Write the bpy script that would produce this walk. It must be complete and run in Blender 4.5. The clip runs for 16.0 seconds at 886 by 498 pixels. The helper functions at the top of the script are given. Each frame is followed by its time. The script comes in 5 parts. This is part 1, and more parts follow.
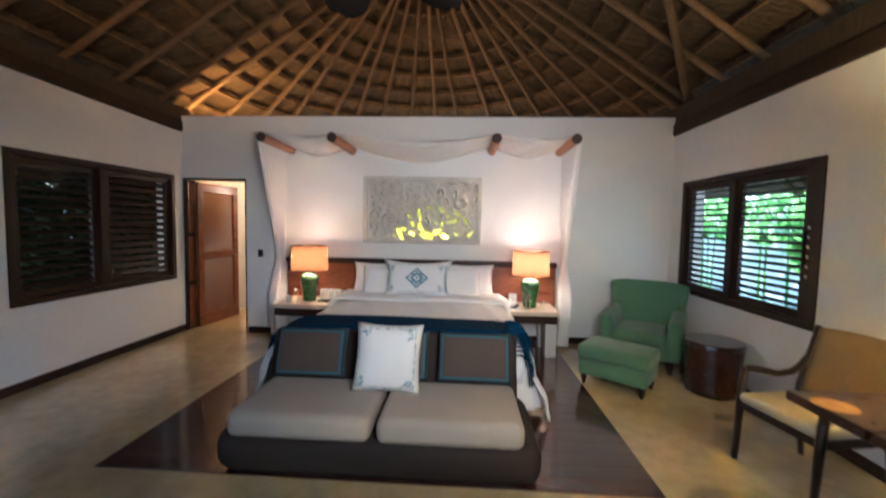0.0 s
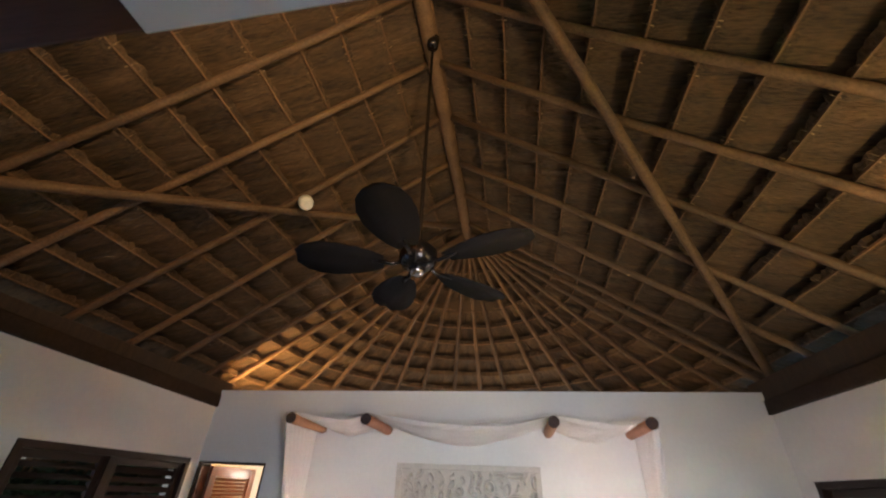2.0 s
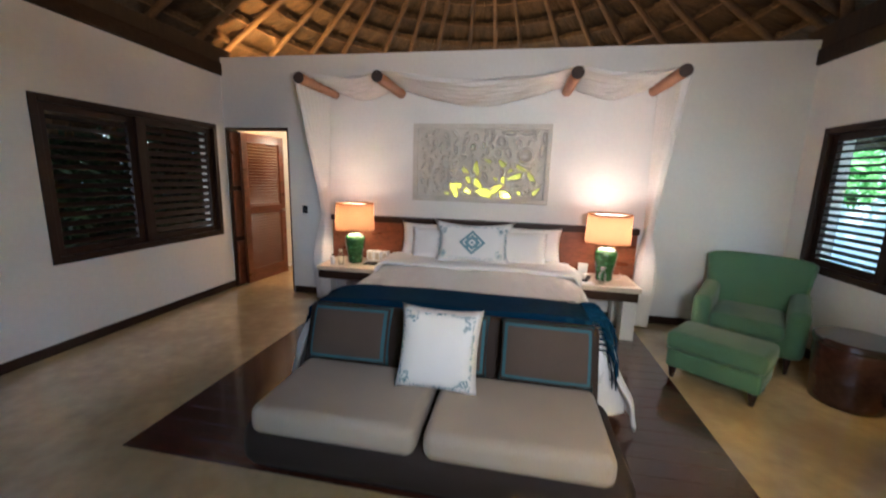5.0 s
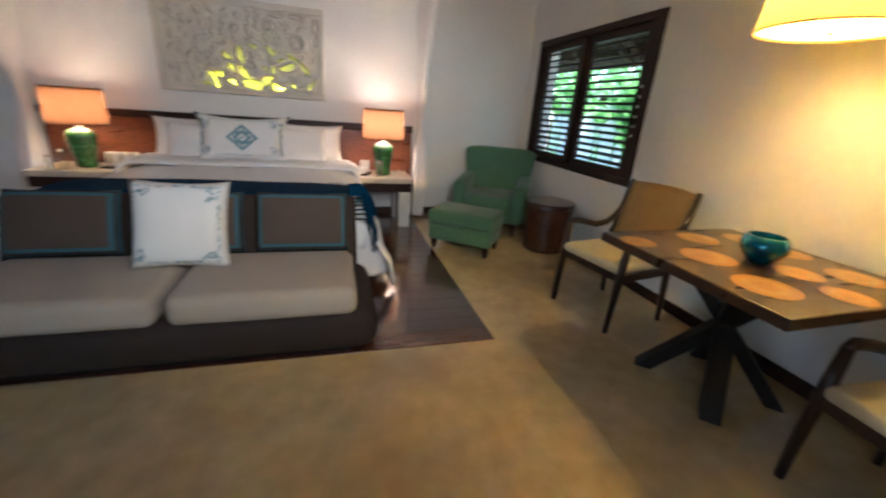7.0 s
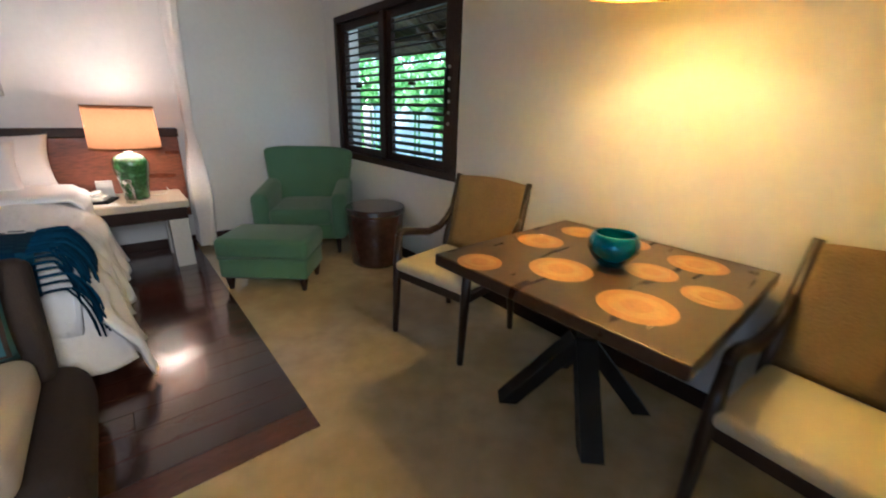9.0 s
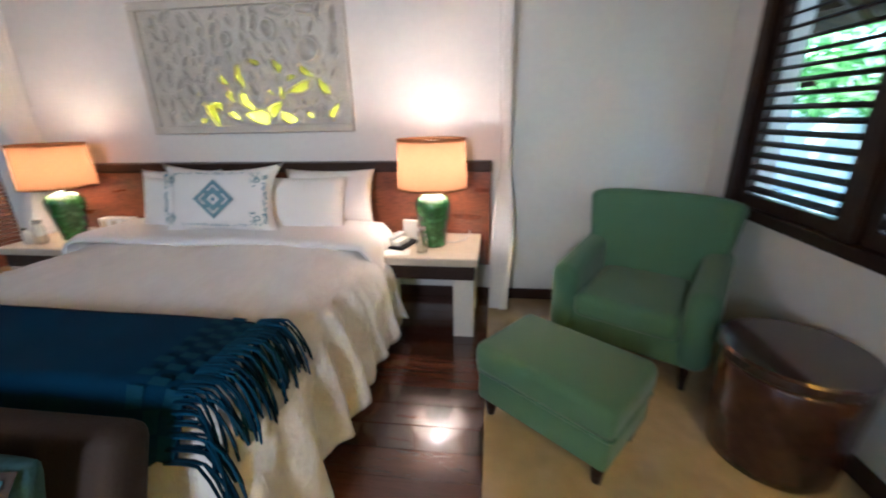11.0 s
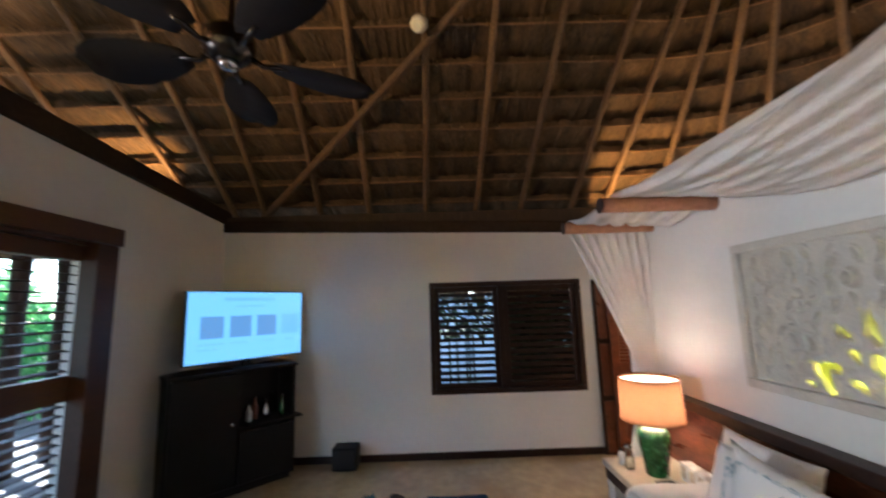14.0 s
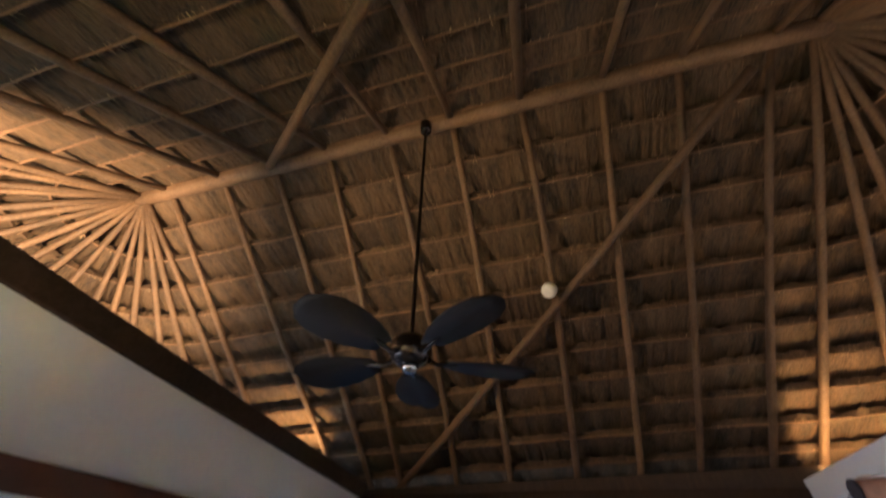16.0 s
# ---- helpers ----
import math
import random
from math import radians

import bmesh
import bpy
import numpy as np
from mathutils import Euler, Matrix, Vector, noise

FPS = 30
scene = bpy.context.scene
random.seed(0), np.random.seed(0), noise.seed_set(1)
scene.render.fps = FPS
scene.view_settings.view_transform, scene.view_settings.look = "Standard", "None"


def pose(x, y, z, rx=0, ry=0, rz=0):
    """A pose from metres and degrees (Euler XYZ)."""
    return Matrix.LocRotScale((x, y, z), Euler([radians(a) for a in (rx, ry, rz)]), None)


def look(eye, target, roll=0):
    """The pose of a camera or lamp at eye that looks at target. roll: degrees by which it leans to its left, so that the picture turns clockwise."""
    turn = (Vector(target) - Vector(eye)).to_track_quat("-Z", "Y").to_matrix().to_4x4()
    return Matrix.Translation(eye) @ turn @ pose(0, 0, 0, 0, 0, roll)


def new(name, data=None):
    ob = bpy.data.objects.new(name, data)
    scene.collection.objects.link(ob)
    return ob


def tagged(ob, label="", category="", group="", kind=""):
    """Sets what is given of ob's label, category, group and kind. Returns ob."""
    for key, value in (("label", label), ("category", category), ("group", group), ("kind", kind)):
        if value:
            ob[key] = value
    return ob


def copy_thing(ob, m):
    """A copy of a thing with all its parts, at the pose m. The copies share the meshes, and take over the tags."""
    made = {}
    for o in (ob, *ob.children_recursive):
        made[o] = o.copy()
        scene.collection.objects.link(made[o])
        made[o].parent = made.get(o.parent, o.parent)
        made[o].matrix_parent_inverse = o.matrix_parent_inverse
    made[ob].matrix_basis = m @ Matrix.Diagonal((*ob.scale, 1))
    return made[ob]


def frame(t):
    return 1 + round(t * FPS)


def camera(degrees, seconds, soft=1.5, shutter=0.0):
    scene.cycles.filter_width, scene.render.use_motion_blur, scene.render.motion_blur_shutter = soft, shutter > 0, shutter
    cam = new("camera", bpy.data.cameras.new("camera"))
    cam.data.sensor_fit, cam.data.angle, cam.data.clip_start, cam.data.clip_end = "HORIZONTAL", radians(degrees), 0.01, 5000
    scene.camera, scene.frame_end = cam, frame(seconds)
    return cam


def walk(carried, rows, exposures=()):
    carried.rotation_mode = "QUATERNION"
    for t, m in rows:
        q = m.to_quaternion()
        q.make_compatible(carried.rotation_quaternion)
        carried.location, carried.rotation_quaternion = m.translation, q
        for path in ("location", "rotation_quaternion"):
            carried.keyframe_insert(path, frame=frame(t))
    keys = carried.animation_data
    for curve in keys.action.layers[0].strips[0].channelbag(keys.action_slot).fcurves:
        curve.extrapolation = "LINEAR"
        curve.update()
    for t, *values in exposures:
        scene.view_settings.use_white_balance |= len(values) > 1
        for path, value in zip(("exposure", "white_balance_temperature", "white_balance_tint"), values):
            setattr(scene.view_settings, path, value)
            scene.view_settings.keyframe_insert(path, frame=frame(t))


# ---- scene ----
cam = camera(97.4, 16.0, soft=2.0, shutter=0.4)
PATH = [
    (0, (0.518, 0.381, 1.534), (0.408, 2.375, 1.409), 1.1),
    (0.5, (0.595, 0.417, 1.652), (0.341, 2.388, 1.878), 1.6),
    (1, (0.602, 0.436, 1.778), (0.295, 2.322, 2.37), 2.0),
    (1.5, (0.581, 0.495, 1.854), (0.26, 2.271, 2.716), 2.3),
    (2, (0.473, 0.669, 1.879), (0.163, 2.335, 2.942), 2.6),
    (2.5, (0.367, 0.82, 1.915), (-0.008, 2.416, 3.061), 3.6),
    (3, (0.312, 0.97, 1.877), (-0.119, 2.647, 2.878), 3.8),
    (3.5, (0.308, 1.116, 1.852), (-0.163, 2.943, 2.516), 3.3),
    (4, (0.314, 1.122, 1.769), (-0.121, 3.056, 2.036), 2.6),
    (6.5, (0.665, 0.666, 1.324), (0.7, 2.528, 0.595), 3.4),
    (7, (0.773, 0.716, 1.289), (1.315, 2.519, 0.614), 4.3),
    (7.5, (0.827, 0.778, 1.287), (1.852, 2.355, 0.607), 4.5),
    (8, (0.922, 0.871, 1.258), (2.255, 2.174, 0.534), 3.3),
    (10.5, (1.674, 2.28, 1.34), (1.988, 4.165, 0.75), -0.7),
    (11, (1.716, 2.683, 1.363), (1.468, 4.56, 0.721), -1.2),
    (11.5, (1.716, 3.002, 1.341), (0.926, 4.718, 0.684), -1.4),
    (12, (1.722, 3.26, 1.382), (0.49, 4.741, 0.846), -0.7),
    (12.5, (1.608, 3.453, 1.48), (0.024, 4.634, 1.174), -0.1),
    (13, (1.596, 3.61, 1.661), (-0.226, 4.431, 1.591), -0.6),
    (13.5, (1.648, 3.672, 1.753), (-0.304, 4.097, 1.865), -1.4),
    (14, (1.649, 3.577, 1.827), (-0.33, 3.603, 2.116), -1.8),
    (14.5, (1.683, 3.473, 1.949), (-0.228, 3.125, 2.423), -1.4),
    (15, (1.726, 3.406, 2.003), (-0.075, 2.846, 2.669), -0.8),
    (15.5, (1.77, 3.372, 2.072), (0.104, 2.796, 3.017), -0.2),
    (16, (1.791, 3.325, 2.084), (0.353, 2.913, 3.412), 0.3),
]
walk(cam, [(t, look(eye, target, roll)) for t, eye, target, roll in PATH], ((0.0, 3.8, 5450, 8), (4.2, 3.8, 5450, 8), (6.5, 3.5, 5700, 8), (8.2, 3.4, 5600, 8), (10.5, 3.62, 5150, 8), (11.8, 3.85, 5600, 8), (12.8, 3.7, 5500, 8), (14.5, 3.7, 5250, 8), (16.0, 3.85, 4800, 8)))

# ---- world and light ----
world = bpy.data.worlds.new("sky")
scene.world = world
world.use_nodes = True
wn = world.node_tree.nodes
sky = wn.new("ShaderNodeTexSky")
sky.sky_type, sky.sun_disc, sky.sun_elevation, sky.sun_rotation = "NISHITA", False, radians(47), radians(204)
wn["Background"].inputs[1].default_value = 0.105
world.node_tree.links.new(sky.outputs[0], wn["Background"].inputs[0])
sun = new("sun", bpy.data.lights.new("sun", "SUN"))
sun.data.energy, sun.data.angle, sun.data.color = 3.2, radians(0.5), (1, 0.95, 0.86)
sun.matrix_world = look((-10, -22, 26), (0, 0, 0))


def bulb(name, x, y, z, watts, colour, radius=0.03):
    lamp = new(name, bpy.data.lights.new(name, "POINT"))
    lamp.location, lamp.data.energy, lamp.data.color, lamp.data.shadow_soft_size = (x, y, z), watts, colour, radius
    return lamp


WARM, AMBER, WHITE = (1, 0.56, 0.22), (1, 0.49, 0.13), (1, 0.8, 0.68)
bulb("lamp_bulb", 1.33, 5.15, 1.1, 4.0, WHITE, 0.06)
bulb("lamp_bulb", -1.42, 5.15, 1.09, 3.2, (1, 0.74, 0.52), 0.06)
bulb("pendant_bulb", 2.62, 1.95, 1.84, 8.8, (1, 0.7, 0.3), 0.05)
bulb("roof_lamp_light", -2.95, 5.738, 2.85, 6, AMBER, 0.012)
bulb("bath_light", 0.2, 7.35, 2.75, 2.2, (1, 0.6, 0.28), 0.05)
bulb("bath_ceiling_light", -2.4, 6.9, 2.0, 1.5, (1, 0.75, 0.5), 0.08)


def uplight(x, y, z, watts, colour, target, spread):
    """A shielded uplighter on top of the wall, shining into the roof."""
    lamp = new("roof_uplight", bpy.data.lights.new("roof_uplight", "SPOT"))
    lamp.data.energy, lamp.data.color, lamp.data.shadow_soft_size = watts, colour, 0.04
    lamp.data.spot_size, lamp.data.spot_blend = radians(spread), 1.0
    lamp.matrix_world = look((x, y, z), target)
    return lamp


uplight(-2.75, 0.3, 2.85, 18, AMBER, (-2.7, -0.1, 4.5), 75)
uplight(-1.3, 0.15, 2.75, 65, WARM, (-0.3, -1.6, 4.3), 95)
uplight(1.5, 0.15, 2.75, 120, WARM, (0.5, -1.2, 4.4), 100)
uplight(0.9, 0.62, 3.4, 38, WARM, (-1.6, 3.2, 4.1), 105)
# daylight of the open front doorway
day = new("doorway_daylight", bpy.data.lights.new("doorway_daylight", "AREA"))
day.data.shape, day.data.size, day.data.size_y = "RECTANGLE", 0.62, 1.0
day.data.energy, day.data.color, day.data.spread = 1.55, (1.0, 0.93, 0.88), radians(90)
day.matrix_world = look((1.09, 0.44, 1.84), (0.3, 5.5, 1.75))
for x in (-0.22, 0.3):
    bulb("niche_light", x, 5.655, 1.335, 0.42, (1, 0.93, 0.08), 0.015)

# ---- materials ----


def material(name, base, rough=0.6, metal=0.0, vary=0.12, scale=3.0, fine=40.0, bump=0.15, stretch=(1, 1, 1), random_obj=0.0,
             sheen=0.0, coat=0.0, island=0.0, coords="Object", spots=None, deep=0.01):
    m = bpy.data.materials.new(name)
    m.use_nodes = True
    n, l = m.node_tree.nodes, m.node_tree.links
    b = n["Principled BSDF"]
    tc = n.new("ShaderNodeTexCoord")
    mp = n.new("ShaderNodeMapping")
    mp.inputs["Scale"].default_value = stretch
    l.new(tc.outputs[coords], mp.inputs[0])
    big, small = n.new("ShaderNodeTexNoise"), n.new("ShaderNodeTexNoise")
    for t, s in ((big, scale), (small, fine)):
        t.inputs["Scale"].default_value, t.inputs["Detail"].default_value = s, 5
        l.new(mp.outputs[0], t.inputs["Vector"])
    add = n.new("ShaderNodeMath")
    add.operation = "ADD"
    l.new(big.outputs[0], add.inputs[0]), l.new(small.outputs[0], add.inputs[1])
    rng = n.new("ShaderNodeMapRange")
    rng.inputs[1].default_value, rng.inputs[2].default_value = 0.6, 1.4
    rng.inputs[3].default_value, rng.inputs[4].default_value = 1 - vary, 1 + vary
    l.new(add.outputs[0], rng.inputs[0])
    value = rng.outputs[0]
    if random_obj or island:
        src = n.new("ShaderNodeObjectInfo").outputs["Random"] if random_obj else n.new("ShaderNodeNewGeometry").outputs["Random Per Island"]
        r2 = n.new("ShaderNodeMapRange")
        a = random_obj or island
        r2.inputs[3].default_value, r2.inputs[4].default_value = 1 - a, 1 + a
        l.new(src, r2.inputs[0])
        mul = n.new("ShaderNodeMath")
        mul.operation = "MULTIPLY"
        l.new(value, mul.inputs[0]), l.new(r2.outputs[0], mul.inputs[1])
        value = mul.outputs[0]
    sc = n.new("ShaderNodeVectorMath")
    sc.operation = "SCALE"
    sc.inputs[0].default_value = base
    l.new(value, sc.inputs["Scale"])
    colour = sc.outputs[0]
    if spots:
        mask = n.new("ShaderNodeTexNoise")
        mask.inputs["Scale"].default_value, mask.inputs["Detail"].default_value = spots[1], 4
        l.new(tc.outputs[coords], mask.inputs["Vector"])
        mr = n.new("ShaderNodeMapRange")
        mr.inputs[1].default_value, mr.inputs[2].default_value = 0.5, 0.68
        l.new(mask.outputs[0], mr.inputs[0])
        mix = n.new("ShaderNodeMix")
        mix.data_type = "RGBA"
        l.new(mr.outputs[0], mix.inputs[0]), l.new(colour, mix.inputs[6])
        mix.inputs[7].default_value = (*spots[0], 1)
        colour = mix.outputs[2]
    l.new(colour, b.inputs["Base Color"])
    b.inputs["Metallic"].default_value = metal
    rr = n.new("ShaderNodeMapRange")
    rr.inputs[3].default_value, rr.inputs[4].default_value = max(0.02, rough - 0.08), min(1, rough + 0.08)
    l.new(big.outputs[0], rr.inputs[0]), l.new(rr.outputs[0], b.inputs["Roughness"])
    if sheen:
        b.inputs["Sheen Weight"].default_value = sheen
    if coat:
        b.inputs["Coat Weight"].default_value, b.inputs["Coat Roughness"].default_value = coat, 0.12
    if bump:
        bp = n.new("ShaderNodeBump")
        bp.inputs["Strength"].default_value, bp.inputs["Distance"].default_value = bump, deep
        l.new(add.outputs[0], bp.inputs["Height"]), l.new(bp.outputs[0], b.inputs["Normal"])
    return m


def see_through(name, colour, solid, back=0.4):
    """Thin cloth or paper: part diffuse, part translucent, part open weave."""
    m = bpy.data.materials.new(name)
    m.use_nodes = True
    n, l = m.node_tree.nodes, m.node_tree.links
    n.remove(n["Principled BSDF"])
    d, t, o = n.new("ShaderNodeBsdfDiffuse"), n.new("ShaderNodeBsdfTranslucent"), n.new("ShaderNodeBsdfTransparent")
    weave = n.new("ShaderNodeTexNoise")
    weave.inputs["Scale"].default_value = 60
    tc = n.new("ShaderNodeTexCoord")
    l.new(tc.outputs["Object"], weave.inputs["Vector"])
    r = n.new("ShaderNodeMapRange")
    r.inputs[3].default_value, r.inputs[4].default_value = 0.9, 1.08
    l.new(weave.outputs[0], r.inputs[0])
    sc = n.new("ShaderNodeVectorMath")
    sc.operation = "SCALE"
    sc.inputs[0].default_value = colour
    l.new(r.outputs[0], sc.inputs["Scale"])
    l.new(sc.outputs[0], d.inputs[0]), l.new(sc.outputs[0], t.inputs[0])
    a, b = n.new("ShaderNodeMixShader"), n.new("ShaderNodeMixShader")
    a.inputs[0].default_value, b.inputs[0].default_value = back, 1 - solid
    l.new(d.outputs[0], a.inputs[1]), l.new(t.outputs[0], a.inputs[2])
    l.new(a.outputs[0], b.inputs[1]), l.new(o.outputs[0], b.inputs[2])
    l.new(b.outputs[0], n["Material Output"].inputs[0])
    return m


PLASTER = material("plaster", (0.8, 0.785, 0.76), 0.75, vary=0.04, scale=1.2, fine=25, bump=0.12)
FLOOR = material("polished_concrete", (0.62, 0.48, 0.27), 0.17, vary=0.24, scale=1.1, fine=9, bump=0.03, spots=((0.47, 0.345, 0.18), 1.3), coat=0.8)
PLANK = material("dark_plank", (0.078, 0.026, 0.016), 0.16, vary=0.35, scale=2, fine=18, bump=0.08, stretch=(1.5, 14, 6), random_obj=0.3, coat=0.6)
PLANK.node_tree.nodes["Principled BSDF"].inputs["Coat IOR"].default_value = 1.65
PLANK.node_tree.nodes["Principled BSDF"].inputs["Coat Roughness"].default_value = 0.09
DARK = material("dark_stained_wood", (0.031, 0.015, 0.01), 0.42, vary=0.3, scale=3, fine=24, bump=0.2, stretch=(2, 2, 2))
HEADER = material("brown_hardwood", (0.085, 0.033, 0.015), 0.4, vary=0.3, scale=2.5, fine=20, bump=0.2, stretch=(1, 8, 8))
RED = material("red_hardwood", (0.17, 0.05, 0.022), 0.3, vary=0.6, scale=2.2, fine=16, bump=0.15, stretch=(1.2, 6, 5), coat=0.15)
BLACK = material("black_painted_wood", (0.007, 0.006, 0.006), 0.45, vary=0.2, bump=0.1)
BLACK.node_tree.nodes["Principled BSDF"].inputs["Specular IOR Level"].default_value = 0.25
LEG = material("black_iron", (0.014, 0.012, 0.011), 0.45, metal=0.3, vary=0.2, bump=0.2)
POLE = material("peeled_pole", (0.13, 0.077, 0.036), 0.7, vary=0.5, scale=4, fine=45, bump=0.6, random_obj=0.25)
BEAM = material("old_beam", (0.04, 0.023, 0.013), 0.7, vary=0.4, scale=3, fine=30, bump=0.5)
for old in (DARK, BEAM):
    old.node_tree.nodes["Principled BSDF"].inputs["Specular IOR Level"].default_value = 0.22
LOG = material("canopy_log", (0.42, 0.19, 0.1), 0.6, vary=0.25, scale=5, fine=40, bump=0.4)
LOG_END = material("log_end", (0.05, 0.03, 0.025), 0.8, vary=0.4, fine=60, bump=0.6)
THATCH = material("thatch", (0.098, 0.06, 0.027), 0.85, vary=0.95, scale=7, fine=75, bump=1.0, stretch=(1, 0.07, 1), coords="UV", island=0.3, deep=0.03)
TUFT = material("loose_straw", (0.26, 0.18, 0.085), 0.8, vary=0.4, bump=0.2, island=0.5)
# dark brown with upright streaks, for the blocks in place of eave thatch
EAVE = material("sooty_board", (0.05, 0.031, 0.016), 0.85, vary=0.5, scale=6, fine=50, bump=0.6, stretch=(4, 4, 0.6))
LATH = material("lath", (0.16, 0.09, 0.04), 0.8, vary=0.4, bump=0.4, island=0.3)
COTTON = material("white_cotton", (0.84, 0.82, 0.81), 0.85, vary=0.04, scale=5, fine=180, bump=0.1, sheen=0.2)
COVER = material("white_duvet", (0.86, 0.84, 0.83), 0.85, vary=0.04, scale=7, fine=22, bump=0.45, stretch=(1.6, 0.6, 1), deep=0.018, sheen=0.2)
TEAL = material("teal_wool", (0.003, 0.033, 0.08), 0.95, vary=0.2, scale=6, fine=220, bump=0.3)
TEAL_EDGE = material("teal_fringe", (0.004, 0.034, 0.072), 0.9, vary=0.3, bump=0.2, island=0.6)
TRIM = material("teal_trim", (0.055, 0.135, 0.165), 0.85, vary=0.15, fine=150, bump=0.2)
NAVY = material("navy_wool", (0.003, 0.01, 0.02), 0.95, vary=0.2, fine=200, bump=0.2)
PATTERN = material("blue_embroidery", (0.17, 0.3, 0.36), 0.85, vary=0.25, fine=160, bump=0.2)
TAUPE = material("taupe_canvas", (0.46, 0.385, 0.31), 0.9, vary=0.08, scale=4, fine=160, bump=0.2, sheen=0.1)
UMBER = material("umber_canvas", (0.085, 0.06, 0.047), 0.9, vary=0.12, scale=5, fine=170, bump=0.25)
BASE = material("dark_upholstery", (0.032, 0.019, 0.014), 0.8, vary=0.15, fine=120, bump=0.25)
for wool in (TEAL, TEAL_EDGE, TRIM, NAVY):
    wool.node_tree.nodes["Principled BSDF"].inputs["Specular IOR Level"].default_value = 0.1
GREEN = material("green_wool", (0.1, 0.215, 0.12), 0.9, vary=0.09, scale=5, fine=200, bump=0.25, sheen=0.25)
STONE = material("cream_stone", (0.6, 0.52, 0.4), 0.4, vary=0.1, scale=3, fine=30, bump=0.08)
WHITEWASH = material("whitewashed_block", (0.7, 0.68, 0.64), 0.7, vary=0.06, bump=0.2)
CARVED = material("carved_limestone", (0.6, 0.56, 0.5), 0.85, vary=0.16, scale=7, fine=70, bump=0.25)
NICHE = material("niche_paint", (0.75, 0.78, 0.5), 0.8, vary=0.03, bump=0)
CERAMIC = material("green_glaze", (0.022, 0.085, 0.02), 0.13, vary=0.6, scale=14, fine=60, bump=0.4, coat=0.6, spots=((0.05, 0.2, 0.06), 22))
CHROME = material("steel", (0.6, 0.6, 0.6), 0.2, metal=1, vary=0.05, bump=0)
CANE = material("woven_cane", (0.27, 0.17, 0.068), 0.7, vary=0.25, scale=6, fine=130, bump=0.5)
SEAT = material("cream_seat_cloth", (0.62, 0.54, 0.37), 0.85, vary=0.06, fine=150, bump=0.2)
CHAIR = material("walnut", (0.032, 0.015, 0.009), 0.32, vary=0.3, scale=3, fine=28, bump=0.15, stretch=(3, 3, 1))
TABLE = material("table_walnut", (0.065, 0.032, 0.017), 0.3, vary=0.3, scale=2.5, fine=26, bump=0.12, stretch=(1.5, 9, 4))
INLAY = material("golden_inlay", (0.45, 0.21, 0.06), 0.35, vary=0.25, scale=12, fine=90, bump=0.1)
INLAY_RING = material("pale_inlay", (0.48, 0.27, 0.09), 0.35, vary=0.2, scale=12, fine=90, bump=0.1)
BOWL = material("teal_lacquer", (0.0, 0.2, 0.33), 0.12, metal=0.6, vary=0.25, scale=8, bump=0.1, coat=0.7)
STUMP = material("carved_dark_wood", (0.062, 0.022, 0.014), 0.22, vary=0.45, scale=5, fine=24, bump=0.4, coat=0.2)
PLASTIC = material("white_plastic", (0.75, 0.75, 0.73), 0.4, vary=0.02, bump=0)
PAPER = material("white_card", (0.8, 0.79, 0.76), 0.7, vary=0.03, bump=0)
FAN = material("fan_blade", (0.02, 0.016, 0.014), 0.7, vary=0.2, fine=60, bump=0.2)
FAN_METAL = material("fan_metal", (0.07, 0.06, 0.055), 0.25, metal=0.9, vary=0.1, bump=0)
FAN.node_tree.nodes["Principled BSDF"].inputs["Specular IOR Level"].default_value = 0.15
SOIL = material("garden_soil", (0.07, 0.06, 0.043), 0.9, vary=0.3, scale=2, fine=20, bump=0.5)
STUCCO = material("garden_stucco", (0.5, 0.58, 0.62), 0.9, vary=0.12, scale=2, fine=20, bump=0.3)
DECK = material("porch_stone", (0.13, 0.122, 0.11), 0.7, vary=0.15, bump=0.2)
SHEER = see_through("sheer_cotton", (0.93, 0.91, 0.89), 0.93, 0.28)
LEAF = see_through("leaf_tissue", (0.17, 0.38, 0.13), 1.0, 0.5)
SHADE = see_through("lamp_shade_linen", (0.175, 0.079, 0.036), 1.0, 0.42)
SHADE_DISC = see_through("shade_diffuser", (0.62, 0.55, 0.49), 0.94, 0.8)
SHADE_BASE = see_through("shade_base_diffuser", (0.9, 0.8, 0.68), 0.9, 0.8)
SHADE_Y = see_through("pendant_linen", (0.42, 0.28, 0.07), 1.0, 0.32)
DIFFUSER = see_through("pendant_diffuser", (0.9, 0.74, 0.38), 0.85, 0.8)
# far darker than LEAF: the shade beyond the west window is put into the colour
DARK_LEAF = material("hedge_leaf", (0.018, 0.04, 0.012), 0.6, vary=0.3, bump=0, island=0.6)


def glowing(name, colour, strength):
    m = bpy.data.materials.new(name)
    m.use_nodes = True
    b = m.node_tree.nodes["Principled BSDF"]
    b.inputs["Base Color"].default_value = (0, 0, 0, 1)
    b.inputs["Roughness"].default_value = 0.3
    b.inputs["Emission Color"].default_value, b.inputs["Emission Strength"].default_value = (*colour, 1), strength
    return m


SCREEN = glowing("screen", (0.024, 0.056, 0.098), 1.0)
SCREEN_INK = glowing("screen_ink", (0.013, 0.028, 0.05), 1.0)
SCREEN_FAINT = glowing("screen_faint_ink", (0.019, 0.045, 0.082), 1.0)


